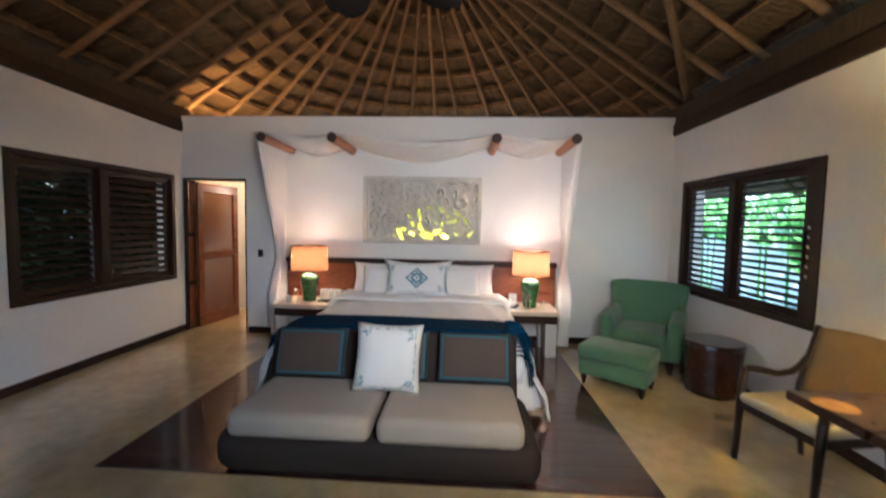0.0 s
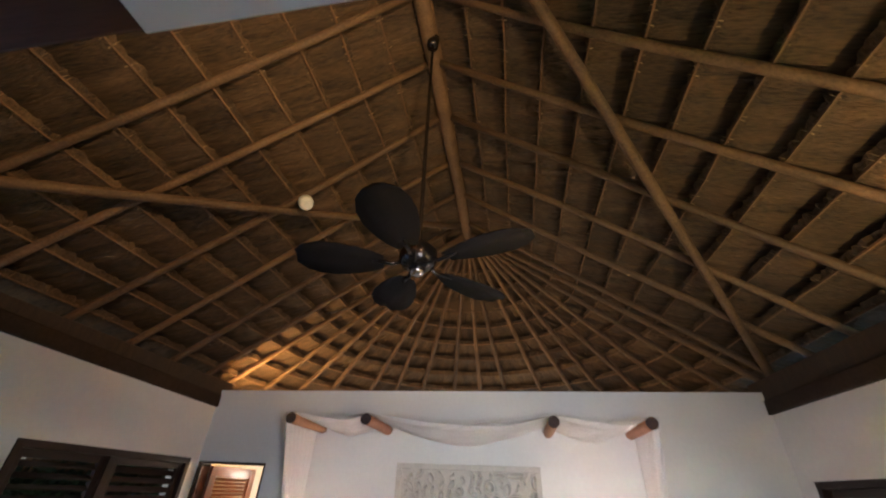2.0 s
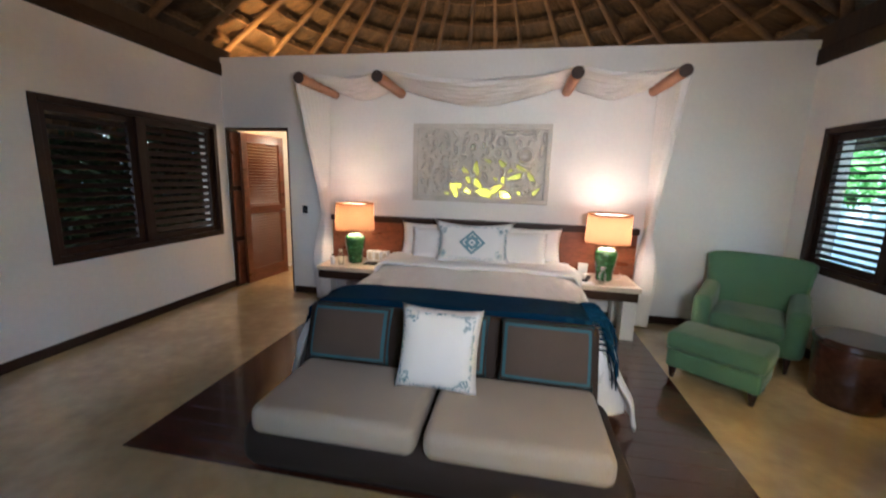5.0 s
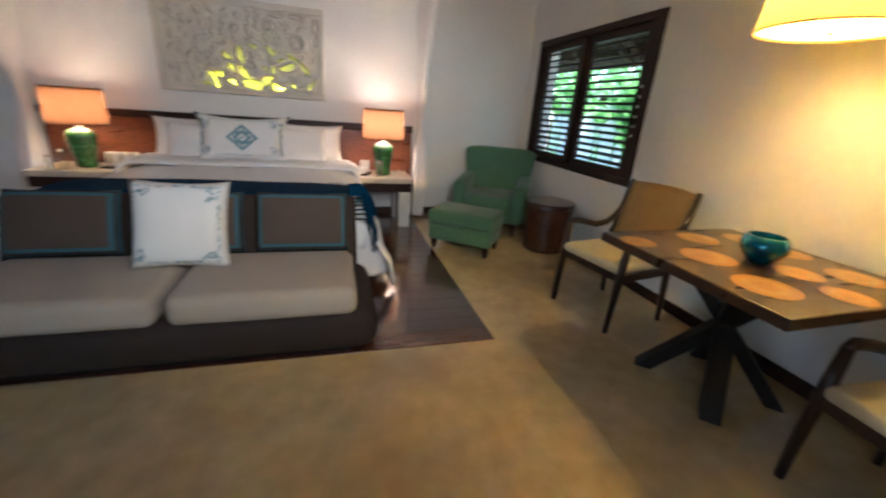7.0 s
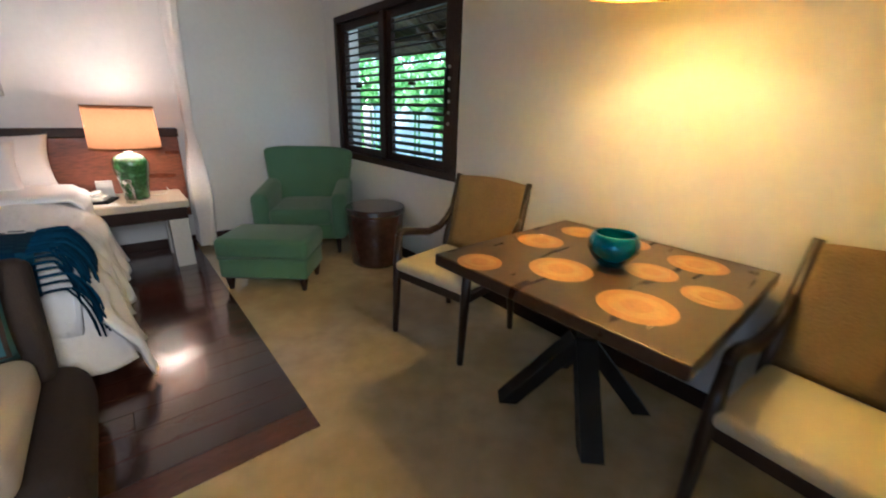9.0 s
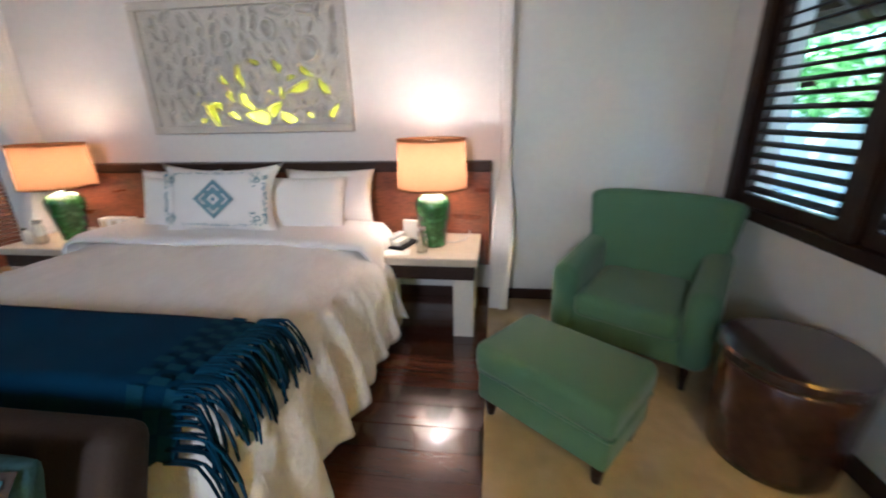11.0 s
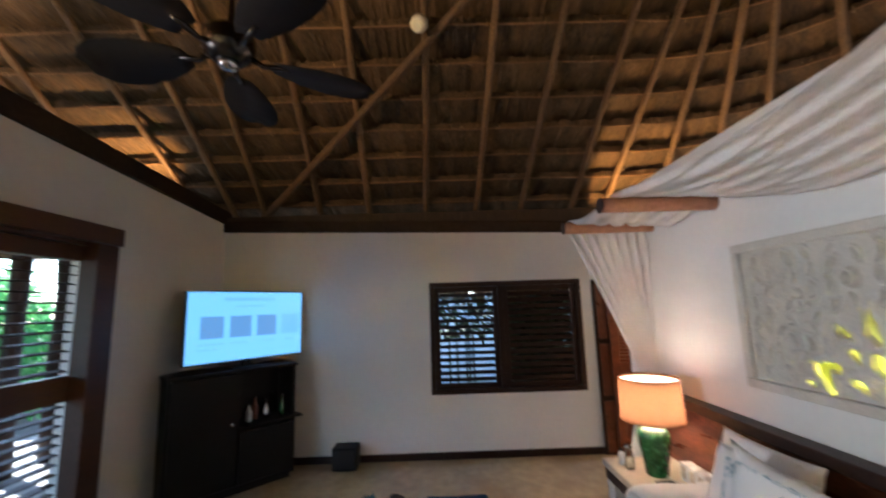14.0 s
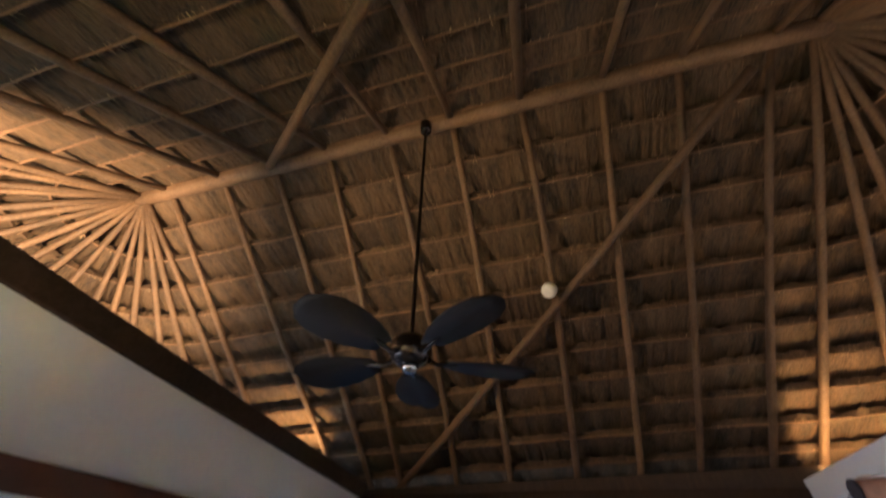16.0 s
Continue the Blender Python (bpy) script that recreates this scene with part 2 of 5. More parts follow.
def clear_glass(name, colour=(0.97, 0.99, 0.98)):
    """Thin clear glass: what lies behind shows through, with mirror gloss towards the edges."""
    m = bpy.data.materials.new(name)
    m.use_nodes = True
    n, l = m.node_tree.nodes, m.node_tree.links
    n.remove(n["Principled BSDF"])
    o, g, f, x = n.new("ShaderNodeBsdfTransparent"), n.new("ShaderNodeBsdfGlossy"), n.new("ShaderNodeLayerWeight"), n.new("ShaderNodeMixShader")
    o.inputs[0].default_value = (*colour, 1)
    g.inputs["Roughness"].default_value, f.inputs["Blend"].default_value = 0.04, 0.2
    l.new(f.outputs["Facing"], x.inputs[0]), l.new(o.outputs[0], x.inputs[1]), l.new(g.outputs[0], x.inputs[2])
    l.new(x.outputs[0], n["Material Output"].inputs[0])
    return m


GLASS = clear_glass("clear_glass")

# ---- building helpers ----


def part(name, bm, mat, parent=None, label="", smooth=False, m=None):
    me = bpy.data.meshes.new(name)
    bm.normal_update()
    for f in bm.faces:
        f.smooth = smooth
    bm.to_mesh(me)
    bm.free()
    me.materials.append(mat)
    ob = new(name, me)
    if parent:
        ob.parent = parent
    if m is not None:
        ob.matrix_basis = m
    if label:
        ob["label"] = label
    return ob


def again(ob, m, parent=None):
    """Another object on the same mesh."""
    o = new(ob.name.split(".")[0], ob.data)
    o.parent = parent or ob.parent
    o.matrix_basis = m
    return o


def thing(name, label, category, m=None, group="", kind=""):
    e = new(name)
    if m is not None:
        e.matrix_basis = m
    return tagged(e, label, category, group, kind)


def box(bm, x0, x1, y0, y1, z0, z1, bevel=0.0, seg=2, m=None):
    r = bmesh.ops.create_cube(bm, size=1)
    vs = r["verts"]
    bmesh.ops.transform(bm, matrix=Matrix.Translation(((x0 + x1) / 2, (y0 + y1) / 2, (z0 + z1) / 2)) @ Matrix.Diagonal((x1 - x0, y1 - y0, z1 - z0, 1)), verts=vs)
    if bevel:
        es = list({e for v in vs for e in v.link_edges})
        out = bmesh.ops.bevel(bm, geom=es, offset=bevel, segments=seg, affect="EDGES", profile=0.5)
        vs = list({v for f in out["faces"] for v in f.verts} | {v for v in vs if v.is_valid})
    if m is not None:
        bmesh.ops.transform(bm, matrix=m, verts=vs)
    return bm


def cube(x0, x1, y0, y1, z0, z1, bevel=0.0, seg=2):
    return box(bmesh.new(), x0, x1, y0, y1, z0, z1, bevel, seg)


def tube(bm, points, radii, seg=10, wobble=0.0, caps=True):
    """A round bar along points."""
    pts = [Vector(p) for p in points]
    rings = []
    ref = None
    for i, p in enumerate(pts):
        d = (pts[min(i + 1, len(pts) - 1)] - pts[max(i - 1, 0)]).normalized()
        if ref is None:
            ref = Vector((0, 0, 1)) if abs(d.z) < 0.9 else Vector((1, 0, 0))
        a = d.cross(ref).normalized()
        b = a.cross(d).normalized()
        ref = b
        r = radii[i] if isinstance(radii, (list, tuple)) else radii
        if wobble:
            r *= 1 + random.uniform(-wobble, wobble)
        rings.append([bm.verts.new(p + a * r * math.cos(t) + b * r * math.sin(t)) for t in (2 * math.pi * k / seg for k in range(seg))])
    for r0, r1 in zip(rings, rings[1:]):
        for k in range(seg):
            bm.faces.new((r0[k], r0[(k + 1) % seg], r1[(k + 1) % seg], r1[k]))
    if caps:
        bm.faces.new(rings[0][::-1]), bm.faces.new(rings[-1])
    return bm


def crooked(a, b, r0, r1, bend=0.03, n=7, seg=8):
    a, b = Vector(a), Vector(b)
    off = Vector((random.uniform(-1, 1), random.uniform(-1, 1), random.uniform(-0.4, 0.4))) * bend
    off2 = Vector((random.uniform(-1, 1), random.uniform(-1, 1), 0)) * bend * 0.5
    pts = [a.lerp(b, i / (n - 1)) + off * math.sin(math.pi * i / (n - 1)) + off2 * math.sin(2 * math.pi * i / (n - 1)) for i in range(n)]
    return tube(bmesh.new(), pts, [r0 + (r1 - r0) * i / (n - 1) for i in range(n)], seg, 0.1)


def lathe(profile, seg=28):
    """A turned solid: (radius, height) pairs from the bottom up."""
    bm = bmesh.new()
    rings = []
    for r, z in profile:
        rings.append([bm.verts.new((r * math.cos(2 * math.pi * k / seg), r * math.sin(2 * math.pi * k / seg), z)) for k in range(seg)] if r > 1e-5 else [bm.verts.new((0, 0, z))])
    for a, b in zip(rings, rings[1:]):
        for k in range(seg):
            j = (k + 1) % seg
            if len(a) == 1 and len(b) == 1:
                continue
            if len(a) == 1:
                bm.faces.new((a[0], b[j], b[k]))
            elif len(b) == 1:
                bm.faces.new((a[k], a[j], b[0]))
            else:
                bm.faces.new((a[k], a[j], b[j], b[k]))
    return bm


def grid(fn, nu, nv, uv=None):
    bm = bmesh.new()
    vs = [[bm.verts.new(fn(i / nu, j / nv)) for j in range(nv + 1)] for i in range(nu + 1)]
    for i in range(nu):
        for j in range(nv):
            bm.faces.new((vs[i][j], vs[i + 1][j], vs[i + 1][j + 1], vs[i][j + 1]))
    return bm


def thick(bm, t):
    bmesh.ops.recalc_face_normals(bm, faces=bm.faces[:])
    bmesh.ops.solidify(bm, geom=bm.faces[:], thickness=t)
    return bm


def cushion(w, h, d, ears=0.04, seed=0, n=16, puff=0.5):
    """A soft pillow in the xz plane, bulging along y, with pointed corners and a few creases."""
    bm = bmesh.new()
    sheets = []
    for side in (-1, 1):
        vs = []
        for i in range(n + 1):
            row = []
            for j in range(n + 1):
                u, v = 2 * i / n - 1, 2 * j / n - 1
                pinch = 1 - ears * ((1 - abs(v) ** 2.2) if abs(u) > 0.5 else 0) * (abs(u) - 0.5) * 2
                pin2 = 1 - ears * ((1 - abs(u) ** 2.2) if abs(v) > 0.5 else 0) * (abs(v) - 0.5) * 2
                b = max(0, (1 - u ** 4)) ** puff * max(0, (1 - v ** 4)) ** puff
                b *= 1 + 0.16 * noise.noise((u * 2 + seed, v * 2, seed * 3.1))
                row.append((w / 2 * u * pinch, side * d / 2 * b, h / 2 * v * pin2))
            vs.append(row)
        sheets.append(vs)
    made = []
    for vs in sheets:
        made.append([[None] * (n + 1) for _ in range(n + 1)])
    for i in range(n + 1):
        for j in range(n + 1):
            edge = i in (0, n) or j in (0, n)
            a = bm.verts.new(sheets[0][i][j])
            made[0][i][j] = a
            made[1][i][j] = a if edge else bm.verts.new(sheets[1][i][j])
    for s in (0, 1):
        g = made[s]
        for i in range(n):
            for j in range(n):
                q = (g[i][j], g[i + 1][j], g[i + 1][j + 1], g[i][j + 1])
                bm.faces.new(q if s == 0 else q[::-1])
    return bm


def on_cushion(w, h, d, pts, lift=0.004, puff=0.5):
    """Flat appliqué pieces lying on the front of a cushion; pts: polygons in -1..1."""
    bm = bmesh.new()
    for poly in pts:
        vs = []
        for u, v in poly:
            b = max(0, (1 - u ** 4)) ** puff * max(0, (1 - v ** 4)) ** puff
            vs.append(bm.verts.new((w / 2 * u, -d / 2 * b * 1.1 - lift, h / 2 * v)))
        bm.faces.new(vs)
    return bm


# ---- structure ----
XL, XR, YF, YB = -3.345, 3.14, 0.82, 5.52
TOP = 2.93
RX, RZ, RY0, RY1, SLOPE = -0.1, 5.5, -0.75, 5.83, 0.69


def wall(name, boxes, mat=PLASTER, label=""):
    bm = bmesh.new()
    for b in boxes:
        box(bm, *b)
    ob = part(name, bm, mat)
    return tagged(ob, label, "wall", kind="structure")


tagged(part("ground", grid(lambda u, v: (300 * (u - 0.5), 300 * (v - 0.5), -0.16), 8, 8), SOIL), "brown garden soil round the house", "ground", kind="structure")
floor = tagged(part("floor", cube(XL - 0.25, XR + 0.25, YF - 0.3, 9.3, -0.16, 0.0), FLOOR), "cream polished concrete floor, worn and stained", "floor", kind="structure")
tagged(part("porch_floor", cube(-5, 5, -4.5, YF - 0.3, -0.159, -0.004), DECK), "pale stone porch outside the doorway", "floor", kind="structure")
# bed wall with its doorway and the carved screen's niche
DX0, DX1, DZ = -3.33, -2.445, 2.1
AX0, AX1, AZ0, AZ1 = -0.825, 0.727, 1.28, 2.15
wall("wall_north", [(XL, DX0, YB, 5.72, 0, TOP), (DX0, DX1, YB, 5.72, DZ, TOP), (DX1, AX0 + 0.03, YB, 5.72, 0, TOP),
                    (AX0 + 0.03, AX1 - 0.03, YB, 5.72, 0, AZ0 + 0.03), (AX0 + 0.03, AX1 - 0.03, YB, 5.72, AZ1 - 0.03, TOP),
                    (AX1 - 0.03, XR, YB, 5.72, 0, TOP)], label="white plaster wall behind the bed")
tagged(part("niche_back", cube(AX0 + 0.03, AX1 - 0.03, 5.68, 5.72, AZ0 + 0.03, AZ1 - 0.03), NICHE), "pale niche behind the carved screen", "wall", kind="structure")
LY0, LY1, LZ0, LZ1 = 3.45, 5.38, 0.745, 2.12
wall("wall_west", [(XL - 0.25, XL, 0.4, LY0, 0, TOP), (XL - 0.25, XL, LY0, LY1, 0, LZ0), (XL - 0.25, XL, LY0, LY1, LZ1, TOP),
                   (XL - 0.25, XL, LY1, 9.3, 0, TOP)], label="white plaster side wall with a louvred window")
QY0, QY1, QZ0, QZ1 = 3.395, 5.26, 0.785, 2.095
wall("wall_east", [(XR, XR + 0.25, 0.4, QY0, 0, TOP), (XR, XR + 0.25, QY0, QY1, 0, QZ0), (XR, XR + 0.25, QY0, QY1, QZ1, TOP),
                   (XR, XR + 0.25, QY1, 9.3, 0, TOP)], label="white plaster side wall with a louvred window")
FX0, FX1, FZ = -1.6, 1.42, 2.44
south = wall("wall_south", [(XL, FX0, YF - 0.3, YF, 0, 3.08), (FX0, FX1, YF - 0.3, YF, FZ, 3.08), (FX1, XR, YF - 0.3, YF, 0, 3.08)],
     label="white plaster front wall with a wide doorway")
wall("wall_bath", [(XL, XR, 7.6, 7.8, 0, TOP)], label="white plaster wall of the back room")
# wall plates and skirtings
# added blocks on the side walls, filling in for the eave thatch
for x0, x1 in ((XL - 0.2, XL + 0.012), (XR - 0.012, XR + 0.2)):
    tagged(part("eave_board", cube(x0, x1, 0.5, 5.75, 2.84 if x0 > 0 else 2.86, 3.05, 0.006), EAVE), "dark brown block standing in for the eave thatch", "trim", kind="structure")
for v in south.data.vertices:
    if v.co.z > 3:
        v.co.z = 3.16 + 0.06 * v.co.x
for b in ((XL - 0.2, XL + 0.03, 0.5, 5.75, 2.72, 2.87), (XR - 0.03, XR + 0.2, 0.5, 5.75, 2.7, 2.85), (XL - 0.1, XR + 0.1, YF - 0.22, YF + 0.03, 3.16, 3.34)):
    ob = tagged(part("wall_plate", cube(*b, bevel=0.015), BEAM), "dark rough timber plate along the wall top", "beam", kind="structure")
    for v in ob.data.vertices:
        if b[5] > 3.2:
            v.co.z += 0.06 * v.co.x
        elif b[0] < 0 and v.co.z < 2.9:
            v.co.z += 0.028 * (5.5 - v.co.y)
for b in ((XL, XL + 0.018, YF, 5.52, 0, 0.085), (XR - 0.018, XR, YF, 5.52, 0, 0.085), (DX1 + 0.02, XR - 0.018, YB - 0.018, YB, 0, 0.085),
          (XL + 0.018, FX0 - 0.14, YF, YF + 0.018, 0, 0.085), (FX1 + 0.08, XR - 0.018, YF, YF + 0.018, 0, 0.085)):
    tagged(part("baseboard", cube(*b, bevel=0.004), DARK), "dark stained wooden baseboard", "baseboard", kind="structure")


# ---- roof ----
def slope_point(side, y, s, lift=0.0):
    """s metres down the slope from the ridge; side -1 west, 1 east; lift: outwards."""
    c = 1 / math.hypot(1, SLOPE)
    return Vector((RX + side * (s * c + lift * SLOPE * c), y, RZ - s * SLOPE * c + lift * c))


def cone_point(end, a, s, lift=0.0):
    """a: angle round the ridge's end, 0 east, pi west."""
    c = 1 / math.hypot(1, SLOPE)
    r = s * c + lift * SLOPE * c
    y = (RY1 + r * math.sin(a)) if end > 0 else (RY0 - r * math.sin(a))
    return Vector((RX + r * math.cos(a), y, RZ - s * SLOPE * c + lift * c))


roof = thing("roof", "thatched palm roof on peeled pole rafters", "roof", kind="structure")
EAVE, EAVE_FRONT = 6.15, 5.2
ROW = 0.36


def thatch_rows(name, fn, width_at, n_rows, mesh_step):
    """Palm leaves folded over laths: each row starts at its lath and hangs outwards behind the next one down."""
    bm = bmesh.new()
    uvl = bm.loops.layers.uv.new("UVMap")
    tufts = bmesh.new()
    laths = bmesh.new()
    for k in range(n_rows):
        s0 = 0.08 + k * ROW
        n = max(8, int(width_at(s0 + ROW) / mesh_step))
        prev = None
        off = random.uniform(0, 50)
        for i in range(n + 1):
            u = i / n
            sag = 0.018 * noise.noise((u * width_at(s0) * 1.7 + off, k, 0)) + random.uniform(-0.008, 0.008)
            fold = 0.012 * noise.noise((u * 90 + off, k, 3)) + random.uniform(-0.006, 0.006)
            p = [fn(u, s0 - 0.035 + sag + random.uniform(-0.02, 0.01), 0.045), fn(u, s0 + sag, 0.004 + fold * 0.4), fn(u, s0 + sag + 0.05, 0.012 + fold),
                 fn(u, s0 + ROW * 0.55, 0.065 + fold * 1.5), fn(u, s0 + ROW + 0.07, 0.165 + fold)]
            now = [bm.verts.new(q) for q in p] + [u * width_at(s0 + ROW) + off]
            if prev:
                for j in range(4):
                    f = bm.faces.new((prev[j], now[j], now[j + 1], prev[j + 1]))
                    for lp, (a, b) in zip(f.loops, ((prev[5], j), (now[5], j), (now[5], j + 1), (prev[5], j + 1))):
                        lp[uvl].uv = (a, b * 0.4 + k * 3.7)
            prev = now
            if random.random() < 0.3:
                d = random.uniform(-0.6, 0.6) / n
                a = fn(u, s0 + 0.03, 0.008)
                b = fn(min(1, max(0, u + d)), s0 - random.uniform(0.02, 0.075), 0.01 - random.uniform(0.0, 0.035))
                w = fn(min(1, u + 0.011 / max(0.3, width_at(s0))), s0 + 0.03, 0.008)
                tufts.faces.new([tufts.verts.new(q) for q in (a, w, b)])
        m = max(5, int(width_at(s0) / 0.35))
        tube(laths, [fn(i / m, s0 + random.uniform(-0.006, 0.012), -0.004 + random.uniform(-0.004, 0.004)) for i in range(m + 1)], 0.010, 5, 0.2)
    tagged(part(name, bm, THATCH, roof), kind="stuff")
    tagged(part("straw", tufts, TUFT, roof), kind="stuff")
    tagged(part("lath", laths, LATH, roof), kind="stuff")


NROW = 17
LEN = RY1 - RY0
for side in (-1, 1):
    thatch_rows("thatch", lambda u, s, l, sd=side: slope_point(sd, RY0 + u * LEN, s, l), lambda s: LEN, NROW, 0.032)
for end in (-1, 1):
    thatch_rows("thatch", lambda u, s, l, e=end: cone_point(e, u * math.pi, s, l), lambda s: math.pi * s * 0.82, NROW if end > 0 else 14, 0.036)
# weatherproof outer skin
skin = bmesh.new()
for side in (-1, 1):
    skin.faces.new([skin.verts.new(slope_point(side, y, s, 0.3)) for y, s in ((RY0, -0.2), (RY1, -0.2), (RY1, EAVE), (RY0, EAVE))])
for end in (-1, 1):
    low = EAVE if end > 0 else EAVE_FRONT
    for i in range(24):
        a, b = math.pi * i / 24, math.pi * (i + 1) / 24
        skin.faces.new([skin.verts.new(cone_point(end, q, s, 0.3)) for q, s in ((a, low), (b, low), (b, 0.0), (a, 0.0))])
for y0, y1 in ((RY0 - 0.9, RY1 + 0.9),):
    for sd in (-1, 1):
        skin.faces.new([skin.verts.new(q) for q in ((RX, y0, RZ + 0.5), (RX, y1, RZ + 0.5), (RX + sd * 0.9, y1, RZ - 0.1), (RX + sd * 0.9, y0, RZ - 0.1))])
    for y, d in ((y0, -1), (y1, 1)):
        skin.faces.new([skin.verts.new(q) for q in ((RX, y, RZ + 0.5), (RX + 0.9, y, RZ - 0.1), (RX + 0.9, y + d * 0.3, RZ - 0.9), (RX - 0.9, y + d * 0.3, RZ - 0.9), (RX - 0.9, y, RZ - 0.1))])
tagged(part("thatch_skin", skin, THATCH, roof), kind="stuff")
# ragged straw hanging from the side eaves
ragged = random.Random(77)
for side in (-1, 1):
    bm = bmesh.new()
    for _ in range(1500):
        y = ragged.uniform(RY0, RY1)
        a = slope_point(side, y, EAVE - ragged.uniform(0.0, 0.12), ragged.uniform(0.0, 0.2))
        w, d = ragged.uniform(0.008, 0.03), Vector((side * ragged.uniform(-0.02, 0.07), ragged.uniform(-0.06, 0.06), -ragged.uniform(0.06, 0.3)))
        bm.faces.new([bm.verts.new(q) for q in (a, a + Vector((0, w, 0)), a + d + Vector((0, w * 0.3, 0)))])
    tagged(part("eave_fringe", bm, LATH, roof), kind="stuff")
# ridge pole, rafters, braces
part("ridge_pole", crooked((RX, RY0 - 0.12, RZ - 0.06), (RX, RY1 + 0.12, RZ - 0.07), 0.078, 0.07, 0.02, 12, 12), POLE, roof, smooth=True)
for side in (-1, 1):
    for y, y2 in ((-0.4, -0.42), (0.29, 0.42), (0.93, 0.88), (1.56, 1.27), (2.22, 1.98), (2.86, 2.68), (3.51, 3.42), (4.22, 4.04), (4.84, 4.68), (5.53, 5.44)):
        if side > 0:
            y2 = y + 0.02
        part("rafter", crooked(slope_point(side, y, 0.03, -0.03), slope_point(side, y2 + (y2 - y) * 0.3, EAVE - 0.1, -0.03), 0.031, 0.042, 0.05), POLE, roof, smooth=True)
for end in (-1, 1):
    for i in range(17):
        a = math.pi * (i + random.uniform(-0.12, 0.12)) / 16
        part("rafter", crooked(cone_point(end, a, 0.06, -0.03), cone_point(end, a, (EAVE if end > 0 else EAVE_FRONT) - 0.1, -0.03), 0.03, 0.046, 0.045), POLE, roof, smooth=True)
part("brace", crooked((-3.6, 1.14, 3.02), (-0.17, 5.3, 5.2), 0.042, 0.04, 0.03), POLE, roof, smooth=True)
part("brace", crooked((3.36, 5.6, 2.97), (0.03, 1.05, 5.2), 0.045, 0.04, 0.03), POLE, roof, smooth=True)


# ---- windows ----
def slat_mesh(length, depth, t, name, parent, m, mat=DARK):
    return part(name, cube(-length / 2, length / 2, -depth / 2, depth / 2, -t / 2, t / 2, 0.003, 1), mat, parent, m=m)


def louvre(parent, x0, x1, z0, z1, pitch, tilt, depth=0.062, y=0.0, mat=DARK):
    """A leaf of louvres in the xz plane: stiles, rails and slats."""
    st = 0.065
    for a, b in ((x0, x0 + st), (x1 - st, x1)):
        part("stile", cube(a, b, y - 0.02, y + 0.02, z0, z1, 0.004), mat, parent)
    for a, b in ((z0, z0 + st), (z1 - st, z1)):
        part("rail", cube(x0 + st, x1 - st, y - 0.018, y + 0.018, a, b, 0.003), mat, parent)
    n = int((z1 - z0 - 2 * st) / pitch)
    first = None
    for i in range(n):
        z = z0 + st + (i + 0.5) * (z1 - z0 - 2 * st) / n
        m = pose((x0 + x1) / 2, y, z, tilt + random.uniform(-2, 2))
        first = slat_mesh(x1 - x0 - 2 * st, depth, 0.012, "slat", parent, m, mat) if first is None else again(first, m, parent)


def window(name, label, w, z0, z1, m, tilts, split, pitch=0.08, depth=0.062, jamb=0.0):
    win = thing(name, label, "window", m, kind="structure")
    fr = 0.06
    for b in ((-w / 2, -w / 2 + fr, z0, z1), (w / 2 - fr, w / 2, z0, z1), (-w / 2 + fr, w / 2 - fr, z0, z0 + fr), (-w / 2 + fr, w / 2 - fr, z1 - fr, z1)):
        part("window_frame", cube(b[0], b[1], -0.012, 0.12, b[2], b[3], 0.005), DARK, win)
    x = -w / 2 + fr
    louvre(win, x, split - 0.035, z0 + fr, z1 - fr, pitch, tilts[0], depth, 0.05)
    louvre(win, split + 0.035, w / 2 - fr - jamb, z0 + fr, z1 - fr, pitch, tilts[1], depth, 0.05)
    if jamb:
        part("side_jamb", cube(w / 2 - fr - jamb, w / 2 - fr, -0.01, 0.1, z0 + fr, z1 - fr, 0.004), DARK, win)
    part("mullion", cube(split - 0.035, split + 0.035, 0.0, 0.1, z0 + fr, z1 - fr, 0.004), DARK, win)
    return win


west = window("window_1", "dark wooden louvred window, slats half closed", LY1 - LY0, LZ0, LZ1, pose(XL, (LY0 + LY1) / 2, 0, 0, 0, 90), (34, 58), -0.06)
east = window("window_2", "dark wooden louvred window open on bright greenery", QY1 - QY0, QZ0, QZ1, pose(XR, (QY0 + QY1) / 2, 0, 0, 0, -90), (20, 20), -0.07, 0.061, 0.05, 0.075)
for x in (-0.5, 0.36):
    part("tilt_knob", cube(x - 0.045, x + 0.045, 0.0, 0.02, 1.46, 1.485, 0.004), DARK, east)
for k in range(6):
    part("peg", cube(0.83, 0.844, -0.018, -0.009, 1.18 + k * 0.075, 1.2 + k * 0.075, 0.002), PLASTIC, east)
part("latch", cube(0.8, 0.82, -0.03, -0.009, 1.25, 1.55, 0.004), BLACK, east)

# ---- back doorway and its leaf ----
door = thing("door_1", "reddish brown louvred wooden door standing open", "door", kind="structure")
for b in ((DX0, DX0 + 0.025, 5.515, 5.725, 0, DZ), (DX1 - 0.018, DX1, 5.515, 5.725, 0, DZ), (DX0 + 0.025, DX1 - 0.018, 5.515, 5.725, DZ - 0.022, DZ)):
    part("door_frame", cube(*b, bevel=0.003), DARK, door)
leaf = new("door_leaf")
leaf.parent = door
leaf.matrix_basis = pose(-3.24, 5.66, 0, 0, 0, 84)
for b in ((0, 0.1, 0.01, 2.06), (0.72, 0.82, 0.01, 2.06), (0.1, 0.72, 0.01, 0.2), (0.1, 0.72, 1.94, 2.06), (0.1, 0.72, 0.98, 1.08)):
    part("leaf_rail", cube(b[0], b[1], -0.02, 0.02, b[2], b[3], 0.004), RED, leaf)
first = None
